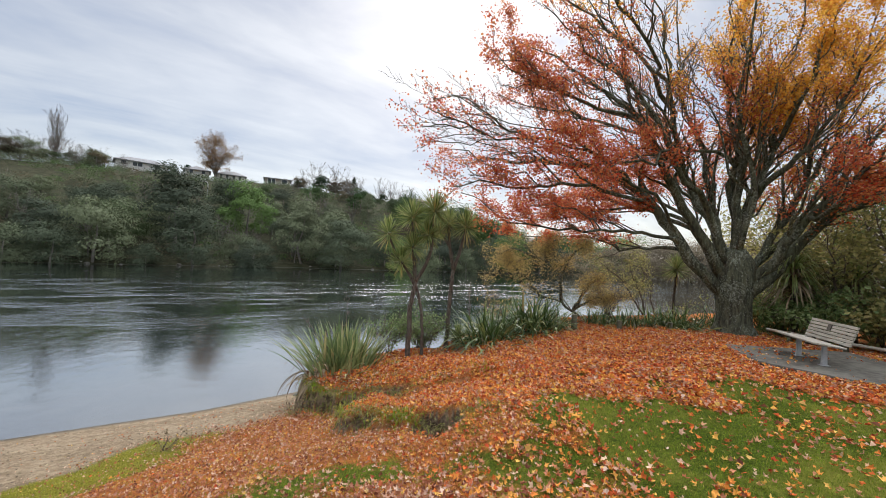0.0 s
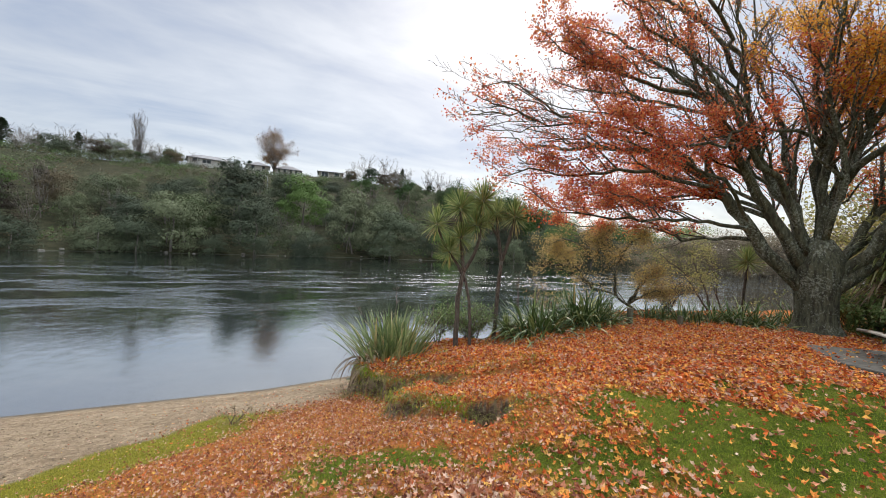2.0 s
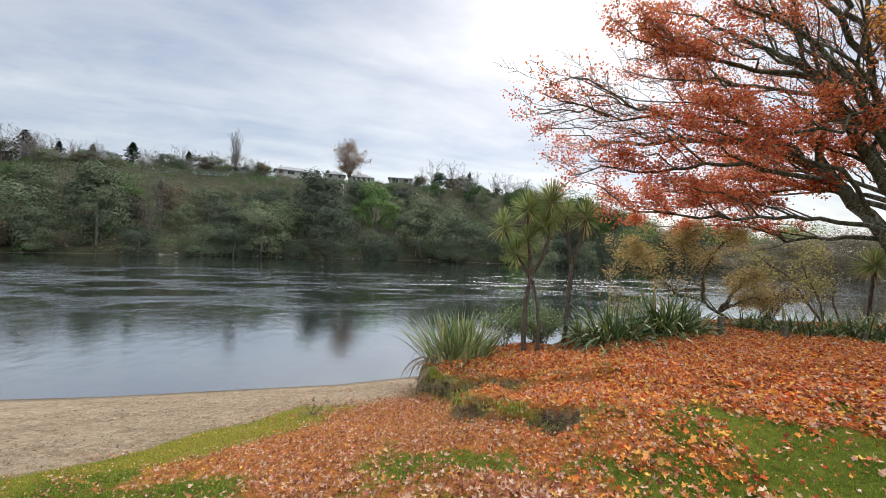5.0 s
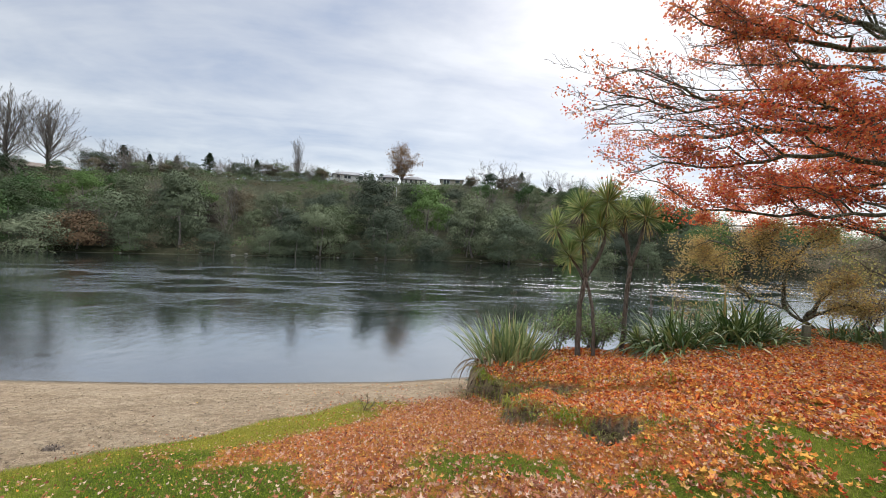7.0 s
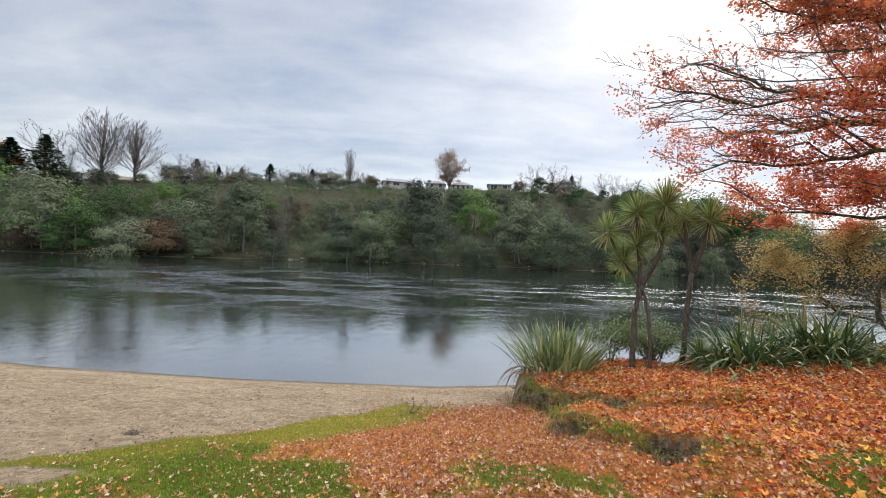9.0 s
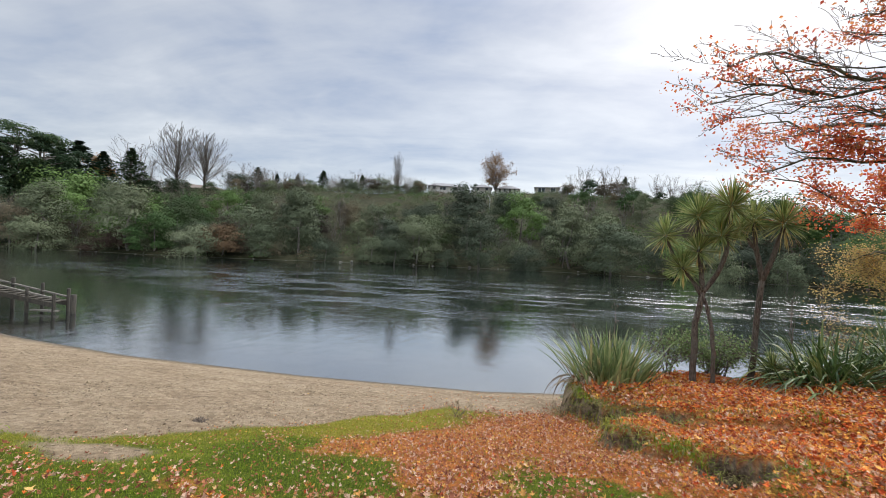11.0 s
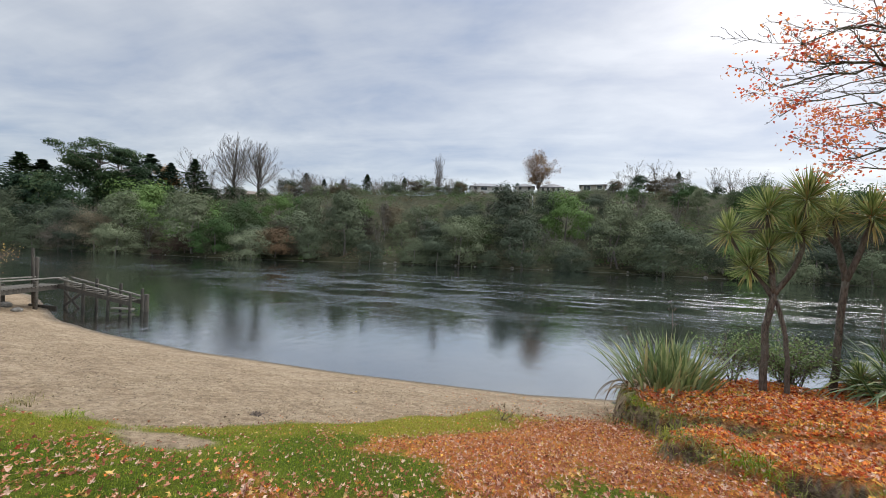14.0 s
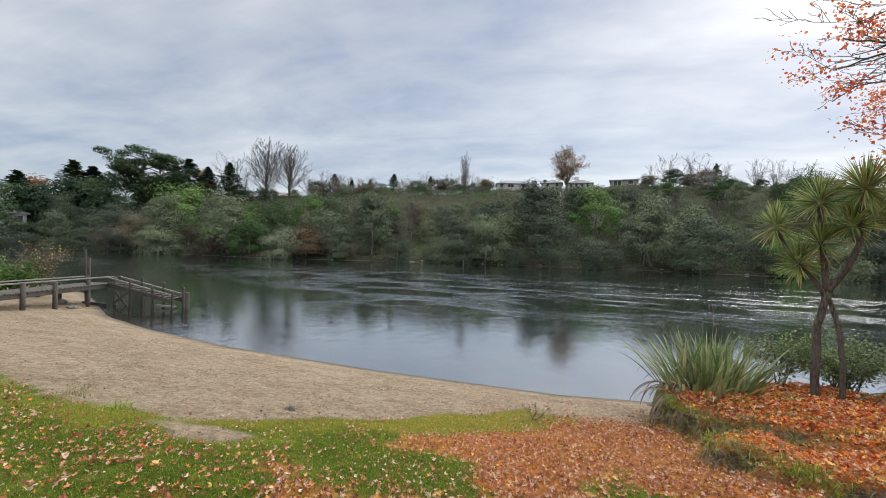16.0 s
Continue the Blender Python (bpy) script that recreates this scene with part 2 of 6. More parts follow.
bronze = plain_material("bronze_plaque", (0.06, 0.05, 0.04), (0.10, 0.085, 0.065), 12, 0.45, (1, 1, 1), 0.001)
concrete = plain_material("worn_concrete", (0.062, 0.056, 0.046), (0.135, 0.125, 0.105), 2.2, 0.92, (1, 1, 1), 0.006)
white_wall = plain_material("pale_house_wall", (0.50, 0.50, 0.48), (0.60, 0.60, 0.58), 0.5, 0.85)
tan_wall = plain_material("tan_house_wall", (0.33, 0.30, 0.26), (0.42, 0.39, 0.34), 0.5, 0.85)
roof_grey = plain_material("grey_roof", (0.16, 0.16, 0.165), (0.26, 0.26, 0.27), 0.7, 0.7, (1, 6, 1))
roof_brown = plain_material("brown_roof", (0.14, 0.11, 0.09), (0.22, 0.18, 0.15), 0.7, 0.8, (1, 6, 1))
frame_white = plain_material("white_window_frame", (0.62, 0.62, 0.60), (0.7, 0.7, 0.68), 1, 0.6)
glass_m, glass_n = material("window_glass")
glass = finish(glass_m, glass_n, (0.03, 0.035, 0.04, 1), 0.06, gloss=0.6)
stone = plain_material("river_stone", (0.10, 0.095, 0.085), (0.24, 0.225, 0.20), 3, 0.9, (1, 1, 1), 0.02)


# ---------------------------------------------------------------- mesh helpers
def smooth(a, b, v):
    t = np.clip((v - a) / (b - a), 0, 1)
    return t * t * (3 - 2 * t)


def mesh_np(name, verts, faces, mat, soft=False):
    """A mesh from arrays: verts (n, 3), faces (m, 3 or 4)."""
    verts, faces = np.asarray(verts, np.float32), np.asarray(faces, np.int32)
    me = bpy.data.meshes.new(name)
    m, k = faces.shape
    me.vertices.add(len(verts))
    me.vertices.foreach_set("co", verts.ravel())
    me.loops.add(m * k)
    me.loops.foreach_set("vertex_index", faces.ravel())
    me.polygons.add(m)
    me.polygons.foreach_set("loop_start", np.arange(m, dtype=np.int32) * k)
    me.polygons.foreach_set("use_smooth", np.full(m, soft))
    me.update(calc_edges=True)
    me.materials.append(mat)
    return me


class Geo:
    """Collects vertices and faces of one part."""

    def __init__(self):
        self.v, self.f = [], []

    def box(self, centre, size, turn=None, taper=1.0):
        i, (sx, sy, sz) = len(self.v), size
        t = turn or Matrix.Identity(3)
        for z in (-0.5, 0.5):
            k = taper if z > 0 else 1.0
            for x, y in ((-0.5, -0.5), (0.5, -0.5), (0.5, 0.5), (-0.5, 0.5)):
                self.v.append(tuple(Vector(centre) + t @ Vector((x * sx * k, y * sy * k, z * sz))))
        self.f += [(i + 3, i + 2, i + 1, i), (i + 4, i + 5, i + 6, i + 7)]
        self.f += [(i + a, i + (a + 1) % 4, i + (a + 1) % 4 + 4, i + a + 4) for a in range(4)]
        return self

    def tube(self, points, radii, sides=6, lumps=0.0, rng=random):
        start, prev, side = len(self.v), None, Vector((1, 0, 0))
        n = len(points)
        for j, (p, r) in enumerate(zip(points, radii)):
            way = (Vector(points[min(j + 1, n - 1)]) - Vector(points[max(j - 1, 0)])).normalized()
            side = side - way * side.dot(way)
            if side.length < 0.05:
                side = way.orthogonal()
            side.normalize()
            up = way.cross(side)
            for s in range(sides):
                a = 2 * math.pi * s / sides
                q = r * (1 + (rng.uniform(-lumps, lumps) if lumps else 0))
                self.v.append(tuple(Vector(p) + (side * math.cos(a) + up * math.sin(a)) * q))
        for j in range(n - 1):
            for s in range(sides):
                a, b = start + j * sides + s, start + j * sides + (s + 1) % sides
                self.f.append((a, b, b + sides, a + sides))
        self.f.append(tuple(start + s for s in reversed(range(sides))))
        self.f.append(tuple(start + (n - 1) * sides + s for s in range(sides)))
        return self

    def mesh(self, name, mat, soft=False):
        me = bpy.data.meshes.new(name)
        me.from_pydata(self.v, [], self.f)
        me.polygons.foreach_set("use_smooth", [soft and len(p) == 4 for p in self.f])
        me.materials.append(mat)
        return me


def thing(name, label, category, m=None, group="", kind=""):
    ob = new(name)
    ob.empty_display_size = 0.2
    if m is not None:
        ob.matrix_basis = m
    return tagged(ob, label, category, group, kind)


def part(name, data, parent, label="", kind=""):
    """Links a mesh as a part under a thing or under a part."""
    ob = new(name, data)
    ob.parent = parent
    return tagged(ob, label, kind=kind)


def bevelled(ob, width=0.008, segments=2):
    b = ob.modifiers.new("worn_edges", "BEVEL")
    b.width, b.segments, b.limit_method = width, segments, "ANGLE"
    return ob


# ---------------------------------------------------------------- lie of the land
SHORE_X = [-160, -60, -30, -22, -18, -15.6, -12.4, -8.6, -4, 0, 2, 4, 8, 14, 26, 60, 200]
SHORE_Y = [16, 16, 15, 13, 11, 9.8, 8.95, 8.35, 8.1, 8.15, 8.5, 8.9, 9.2, 9.0, 9.0, 10, 14]
FAR_X = [-400, -160, -96, -74, -48, -35, -16, 10, 37, 46, 80, 140, 400]
FAR_Y = [38, 42, 45, 47, 48, 51, 58.5, 62, 60, 60, 66, 80, 120]
CREST_X = [-400, -164, -75, 0, 19, 57, 80, 100, 120, 180, 400]
CREST_Z = [12, 14, 17.5, 20.5, 21.5, 20, 16, 12.5, 9.5, 6, 6]
PLATEAU = [(2.75, 3.1), (2.3, 3.42), (2.05, 3.72), (1.6, 4.1), (1.4, 4.5), (1.75, 4.75), (2.75, 5.12), (2.15, 5.32), (1.66, 5.5), (1.44, 6.0), (1.48, 6.8), (2.0, 7.5),
           (3.2, 7.6), (5, 7.5), (8, 7.6), (14, 7.5), (26, 6.5), (90, 6), (90, -40), (2.75, -40)]
SAND_X = [-20, -6.9, -5.6, -4.6, -3.8, -3.2, -2.65, -2.2, -1.75, -1.2, -0.5, 0, 0.6, 1.35, 2.5]
SAND_Y = [3.3, 3.1, 2.9, 2.7, 2.75, 3.1, 3.6, 3.75, 4.5, 5.2, 5.85, 5.7, 6.0, 6.35, 6.6]


def value_noise(x, y, size, seed=0):
    """Smooth noise from -1 to 1 for arrays."""
    x, y = np.asarray(x, float) / size + seed * 17.3, np.asarray(y, float) / size + seed * 9.1
    i, j = np.floor(x), np.floor(y)
    u, v = x - i, y - j
    u, v = u * u * (3 - 2 * u), v * v * (3 - 2 * v)

    def h(a, b):
        s = np.sin(a * 127.1 + b * 311.7 + seed * 74.7) * 43758.5453
        return (s - np.floor(s)) * 2 - 1

    return (h(i, j) * (1 - u) + h(i + 1, j) * u) * (1 - v) + (h(i, j + 1) * (1 - u) + h(i + 1, j + 1) * u) * v


def edge_distance(x, y, poly):
    """Distance to the outline, positive inside."""
    best, inside, n = np.full(x.shape, 1e9), np.zeros(x.shape, bool), len(poly)
    for i in range(n):
        (ax, ay), (bx, by) = poly[i], poly[(i + 1) % n]
        ex, ey = bx - ax, by - ay
        t = np.clip(((x - ax) * ex + (y - ay) * ey) / (ex * ex + ey * ey), 0, 1)
        best = np.minimum(best, np.hypot(x - ax - t * ex, y - ay - t * ey))
        if ay != by:
            inside ^= ((ay > y) != (by > y)) & (x < (bx - ax) * (y - ay) / (by - ay) + ax)
    return np.where(inside, best, -best)


def lie(x, y):
    """Ground height and the distance inside the mound's edge."""
    x, y = np.asarray(x, float), np.asarray(y, float)
    ys, yf = np.interp(x, SHORE_X, SHORE_Y), np.interp(x, FAR_X, FAR_Y)
    y0 = 2.0 + 1.6 * smooth(1.6, 2.95, x)
    ramp = 1.4 - 1.4 / np.maximum(ys - y0, 1) * np.maximum(0, y - y0)
    ramp = np.maximum(np.where(y < ys, ramp, -0.26 * (y - ys)), -2.5)
    low = np.interp(x, [2.0, 3.4, 4.4, 5.3, 6.6], [0.56, 0.50, 0.44, 0.25, 0.02]) * np.clip((y - 2.8) / 3.8, 0, 1) ** 1.7
    top = 1.45 - low - 0.02 * np.clip(x - 9, 0, 3) - 0.08 * smooth(1.9, 1.2, x)
    # the turf sinks towards its broken edge
    d = edge_distance(x, y, PLATEAU)
    top = top - 0.16 * smooth(1.3, 0.0, d) * smooth(6.5, 5.6, y) * smooth(3.3, 3.9, y) * smooth(4.2, 3.2, x)
    # a low broken step across the mound, and the pit under its edge
    s = (y - 5.0) + (x - 2.3) * 0.32 + value_noise(x, y, 0.3, 14) * 0.12
    top = top - 0.17 * smooth(0.09, -0.09, s) * smooth(1.9, 2.3, x) * smooth(3.9, 3.3, x) * smooth(-1.1, -0.5, s)
    ramp = ramp + 0.08 * smooth(1.0, 0.35, np.hypot((x - 1.85) / 1.15, (y - 3.55) / 0.75))
    rag = value_noise(x, y, 0.22, 3) * 0.10 + value_noise(x, y, 0.55, 4) * 0.08 + value_noise(x, y, 0.10, 13) * 0.05
    near = smooth(9, 5, np.hypot(x - 2, y - 5))
    w = 0.085 + 0.35 * smooth(2.5, 5, x) * smooth(4, 6, y) + 0.3 * smooth(0.2, -1.5, y - 3.0)
    m = smooth(-w, w, d + rag * near)
    z = ramp + (np.maximum(top, ramp) - ramp) * m
    z = z - 0.44 * smooth(0.27, 0.15, np.hypot(x - 2.1, (y - 3.5) * 0.9) + rag * 0.6)
    cz = np.interp(x, CREST_X, CREST_Z)
    far = np.where(y > yf, 0.6 * smooth(0, 2, y - yf) + (cz - 0.6) * smooth(0, 1, (y - yf) / 68) ** 0.9, -0.3 * (yf - y))
    return np.where(y > (ys + yf) / 2, np.maximum(far, -2.5), z), d


def sand_at(x, y):
    x, y = np.asarray(x, float), np.asarray(y, float)
    edge = np.interp(x, SAND_X, SAND_Y) + value_noise(x, y, 0.5, 6) * 0.16 + value_noise(x, y, 0.16, 7) * 0.07
    s = smooth(-0.10, 0.12, y - edge)
    patch = smooth(0.5, 0.3, np.hypot((x + 3.1) / 1.5, (y - 2.72 - 0.12 * (x + 3.1)) / 0.5) + value_noise(x, y, 0.3, 8) * 0.22)
    return np.maximum(s, patch) * smooth(0.12, -0.05, edge_distance(x, y, PLATEAU))


TONGUE = [(-1.9, 4.0), (-1.85, 4.8), (-1.6, 5.2), (-1.1, 5.6), (-0.55, 5.8), (-0.1, 5.6), (-0.1, 5.0), (-0.55, 4.4), (-1.0, 4.0), (-1.6, 3.7), (-2.2, 3.7)]


def moss_at(x, y):
    """Where the lawn turns to low yellow-green growth beside the sand."""
    x, y = np.asarray(x, float), np.asarray(y, float)
    rag = value_noise(x, y, 0.35, 18) * 0.12 + value_noise(x, y, 0.12, 19) * 0.05
    tongue = smooth(-0.12, 0.14, edge_distance(x, y, TONGUE) + rag)
    strip = smooth(-0.6, -0.2, y - np.interp(x, SAND_X, SAND_Y) + rag * 2) * smooth(-0.9, -1.6, x) * smooth(-5.4, -4.4, x) * 0.7
    return np.maximum(tongue, strip) * (1 - sand_at(x, y))


def litter_at(x, y):
    """How thickly fallen leaves lie."""
    x, y = np.asarray(x, float), np.asarray(y, float)
    d = edge_distance(x, y, PLATEAU)
    patch = value_noise(x, y, 0.75, 11) * 0.6 + value_noise(x, y, 0.3, 12) * 0.4
    line = np.interp(x, [1.5, 2.5, 4.2, 6.2, 7.5, 9, 14], [3.1, 3.1, 2.95, 2.55, 2.0, 0.8, 0.5])
    mound = 0.08 + 0.36 * smooth(0.05, 0.4, patch) + 0.9 * smooth(-0.7, 0.6, y - line + patch * 1.1)
    ramp = smooth(-3.5, -0.4, x + patch * 1.3) * (0.36 + 0.2 * smooth(-1.8, -0.6, x) + 0.48 * smooth(2.3, 3.8, y + patch * 1.4 + x * 0.3))
    ramp = ramp * (1 - 0.97 * smooth(-0.8, 0.45, y - np.interp(x, SAND_X, SAND_Y) + patch * 0.5 - 0.25 * smooth(0.3, 1.4, x)))
    ramp = ramp * (1 - 0.85 * moss_at(x, y)) * (0.50 + 0.50 * smooth(-0.55, -0.05, patch + 0.35 * smooth(3.0, 4.2, y)))
    ramp = np.maximum(ramp, (0.20 + 0.45 * smooth(-0.15, 0.35, patch)) * (0.30 + 0.70 * smooth(-4.2, -1.2, x)) * (1 - 0.8 * moss_at(x, y)) * (1 - sand_at(x, y)))
    mix = np.where(y < 3.5, smooth(1.5, 3.2, x + patch * 0.4), smooth(-0.1, 0.05, d))
    out = ramp + (mound - ramp) * mix
    out = np.where(np.hypot(x - 8.9, y - 2.4) < 2.2, np.where(pad_at(x, y), 0.06, np.maximum(out, 0.75)), out)
    return np.clip(out, 0, 1) * smooth(8.2, 7.2, y) * smooth(14.0, 12.5, x) * smooth(-0.4, 1.2, y)


PAD = [(8.95, 3.75), (8.0, 2.75), (8.15, 1.0), (9.6, 0.4), (10.9, 2.3)]


def pad_at(x, y):
    return edge_distance(np.asarray(x, float), np.asarray(y, float), PAD) > 0


def ground_z(x, y):
    return float(lie(np.array([x]), np.array([y]))[0][0])


def steps(*runs):
    """Grid lines from runs of (start, end, step)."""
    out = []
    for a, b, s in runs:
        out += list(np.arange(a, b - s * 0.5, s))
    return np.array(out + [runs[-1][1]])


gx = steps((-1500, -400, 220), (-400, -120, 20), (-120, -24, 4), (-24, -8, 0.5), (-8, 1.0, 0.07), (1.0, 4.0, 0.036), (4.0, 10, 0.07), (10, 14, 0.25), (14, 40, 1.3), (40, 200, 8), (200, 400, 40), (400, 1500, 220))
gy = steps((-1500, -60, 240), (-60, -6, 6), (-6, 1.4, 0.4), (1.4, 2.9, 0.06), (2.9, 6.6, 0.036), (6.6, 9.0, 0.06), (9.0, 16, 0.4), (16, 40, 4), (40, 66, 0.9), (66, 140, 3), (140, 400, 40), (400, 1500, 220))
GX, GY = np.meshgrid(gx, gy)
GZ, EDGE = lie(GX, GY)
SAND, LITTER = sand_at(GX, GY), litter_at(GX, GY)
close = smooth(26, 12, np.hypot(GX, GY - 4)) * (GY < 30)
GZ = GZ + close * (value_noise(GX, GY, 0.9, 1) * 0.035 + (EDGE > 0) * value_noise(GX, GY, 0.45, 15) * 0.022 + value_noise(GX, GY, 0.25, 2) * 0.012 + SAND * (value_noise(GX, GY, 0.15, 5) * 0.013 + np.minimum(value_noise(GX, GY, 0.36, 16), 0.1) * 0.028)) * smooth(0.02, 0.4, GZ)
GZ = GZ + (GY > 66) * value_noise(GX, GY, 14, 9) * 0.8
rows_n, cols_n = GX.shape
idx = np.arange(rows_n * cols_n).reshape(rows_n, cols_n)
quads = np.stack([idx[:-1, :-1], idx[:-1, 1:], idx[1:, 1:], idx[1:, :-1]], -1).reshape(-1, 4)

gm, g = material("riverbank_ground")
place = g.add("NewGeometry").outputs["Position"]
fine, mid, big = g.noise(place, 55, 5, 0.7), g.noise(place, 11, 6, 0.65), g.noise(place, 1.1, 4)
grass_c = g.mix(g.span(fine, 0.35, 0.68), (0.03, 0.05, 0.006, 1), (0.11, 0.145, 0.015, 1))
grass_c = g.mix(g.span(g.math("ADD", big, g.math("MULTIPLY", mid, 0.4)), 0.62, 0.86, 0, 0.8), grass_c, (0.19, 0.185, 0.03, 1))
sand_c = g.mix(g.span(mid, 0.36, 0.66), (0.205, 0.150, 0.097, 1), (0.335, 0.257, 0.172, 1))
sand_c = g.mix(g.span(g.noise(place, 24, 4, 0.7), 0.54, 0.66, 0, 0.75), sand_c, (0.075, 0.06, 0.045, 1))
sand_c = g.mix(g.span(g.noise(place, 2.6, 5, 0.7), 0.58, 0.75, 0, 0.55), sand_c, (0.17, 0.115, 0.075, 1))
drift = g.noise(g.mapped(place, (0.75, 1.5, 1), (0, 0, radians(5))), 1.3, 6, 0.68, 0.8)
sand_c = g.mix(g.span(drift, 0.42, 0.66, 0, 0.4), sand_c, (0.39, 0.315, 0.22, 1))
sand_c = g.mix(g.span(drift, 0.46, 0.34, 0, 0.38), sand_c, (0.15, 0.105, 0.072, 1))
height_z = g.add("SeparateXYZ", Vector=place).outputs[2]
wet = g.span(g.math("ADD", height_z, g.math("MULTIPLY", mid, 0.03)), 0.10, 0.02)
sand_c = g.mix(g.math("MULTIPLY", wet, 0.75), sand_c, (0.075, 0.062, 0.045, 1))
litter_c = g.ramp(g.math("ADD", g.math("MULTIPLY", mid, 0.5), g.math("MULTIPLY", fine, 0.5)), [(0.33, (0.12, 0.045, 0.02)), (0.45, (0.28, 0.095, 0.03)), (0.55, (0.44, 0.16, 0.04)), (0.68, (0.5, 0.26, 0.10))])
soil_c = g.mix(g.span(mid, 0.35, 0.65), (0.07, 0.048, 0.033, 1), (0.24, 0.18, 0.125, 1))
attr = {k: g.add("Attribute", _set={"attribute_name": k}).outputs["Fac"] for k in ("sand", "litter", "soil", "moss")}
moss_c = g.mix(g.span(fine, 0.35, 0.68), (0.10, 0.10, 0.012, 1), (0.29, 0.26, 0.04, 1))
ground_c = g.mix(attr["sand"], g.mix(attr["moss"], grass_c, moss_c), sand_c)
ground_c = g.mix(g.span(g.math("ADD", attr["litter"], g.math("MULTIPLY", g.math("SUBTRACT", mid, 0.5), 0.8)), 0.35, 0.75), ground_c, litter_c)
ground_c = g.mix(attr["soil"], ground_c, soil_c)
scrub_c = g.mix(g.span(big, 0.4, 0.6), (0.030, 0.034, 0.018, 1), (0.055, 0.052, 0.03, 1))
ground_c = g.mix(g.span(g.add("SeparateXYZ", Vector=place).outputs[0], 10.8, 12.2), ground_c, litter_c)
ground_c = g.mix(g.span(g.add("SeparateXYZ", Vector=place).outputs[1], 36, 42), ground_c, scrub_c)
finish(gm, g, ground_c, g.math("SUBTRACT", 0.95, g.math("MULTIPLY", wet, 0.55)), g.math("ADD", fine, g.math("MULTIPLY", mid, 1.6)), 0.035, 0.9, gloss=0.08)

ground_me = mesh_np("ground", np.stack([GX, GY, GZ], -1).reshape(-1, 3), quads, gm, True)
normals = np.zeros(len(ground_me.vertices) * 3, np.float32)
ground_me.vertices.foreach_get("normal", normals)
steep = 1 - normals.reshape(-1, 3)[:, 2].reshape(GX.shape)
soil = smooth(0.20, 0.42, steep + 0.12 * value_noise(GX, GY, 0.12, 17)) * (GY < 12) * (GX < 8)
for key, values in (("sand", np.where(GY > 30, 0, np.maximum(SAND, smooth(0.1, 0.0, GZ)))), ("litter", LITTER), ("soil", soil), ("moss", moss_at(GX, GY))):
    a = ground_me.attributes.new(key, "FLOAT", "POINT")
    a.data.foreach_set("value", np.asarray(values, np.float32).ravel())
tagged(new("ground", ground_me), "riverbank with lawn, fallen leaves, sand and wooded far slope", "ground", kind="structure")

# water
wx = steps((-1500, -400, 220), (-400, -60, 20), (-60, -24, 4), (-24, 12, 0.4), (12, 60, 4), (60, 400, 20), (400, 1500, 220))
wy = steps((6.5, 13, 0.12), (13, 30, 1.5), (30, 130, 5))
WX, WY = np.meshgrid(wx, wy)
DEPTH = np.maximum(0, -lie(WX, WY)[0])
r2, c2 = WX.shape
idx = np.arange(r2 * c2).reshape(r2, c2)
wq = np.stack([idx[:-1, :-1], idx[:-1, 1:], idx[1:, 1:], idx[1:, :-1]], -1).reshape(-1, 4)
wm, n = material("river_water")
place = n.add("NewGeometry").outputs["Position"]
flow = n.mapped(place, (0.18, 0.34, 1), (0, 0, radians(12)))
races = n.noise(flow, 1.0, 5, 0.62, 0.9)
from_shore = n.span(n.add("Attribute", _set={"attribute_name": "offshore"}).outputs["Fac"], 4.0, 20.0)
rough_water = n.math("MULTIPLY", n.span(races, 0.42, 0.64), from_shore)
ripple = n.noise(n.mapped(place, (1.1, 0.8, 1), (0, 0, radians(15))), 2.6, 6, 0.68, 0.8)
chop = n.noise(n.mapped(place, (1.5, 0.7, 1), (0, 0, radians(-10))), 6.0, 4, 0.6, 0.3)
waves = n.math("ADD", n.math("MULTIPLY", ripple, n.math("ADD", n.math("MULTIPLY", rough_water, 0.25), 0.030)), n.math("MULTIPLY", chop, n.math("ADD", n.math("MULTIPLY", rough_water, 0.20), 0.003)))
swirl = n.noise(n.mapped(place, (0.6, 1.2, 1), (0, 0, radians(9))), 0.42, 4, 0.6, 0.8)
waves = n.math("ADD", waves, n.math("MULTIPLY", swirl, n.math("MULTIPLY", rough_water, 0.15)))
# the current runs rougher upstream
race = n.span(n.add("SeparateXYZ", Vector=place).outputs[0], -12.0, 10.0, 1.5, 0.72)
bump = n.add("Bump", Strength=1.0, Distance=0.125, Height=n.math("MULTIPLY", waves, race))
depth = n.add("Attribute", _set={"attribute_name": "depth"}).outputs["Fac"]
murk = n.add("BsdfDiffuse", Color=(0.016, 0.022, 0.020, 1))
clear = n.add("BsdfTransparent", Color=(0.72, 0.68, 0.52, 1))
body = n.add("MixShader", Fac=n.span(depth, 0.0, 0.9, 0.12, 1.0))
n.put(body, "i1", clear)
n.put(body, "i2", murk)
shine = n.add("BsdfGlossy", Color=(0.93, 0.95, 0.96, 1), Roughness=n.math("ADD", n.math("MULTIPLY", rough_water, 0.03), 0.015), Normal=bump)
fres = n.math("POWER", n.add("Fresnel", IOR=1.45, Normal=bump).outputs[0], 0.34)
top = n.add("MixShader", Fac=fres)
n.put(top, "i1", body)
n.put(top, "i2", shine)
n.add("OutputMaterial", Surface=top)
water_me = mesh_np("water", np.stack([WX, WY, np.zeros_like(WX)], -1).reshape(-1, 3), wq, wm, True)
for key, values in (("depth", DEPTH), ("offshore", np.minimum(WY - np.interp(WX, SHORE_X, SHORE_Y), (np.interp(WX, FAR_X, FAR_Y) - WY) * 0.6 + 1))):
    a = water_me.attributes.new(key, "FLOAT", "POINT")
    a.data.foreach_set("value", np.asarray(values, np.float32).ravel())
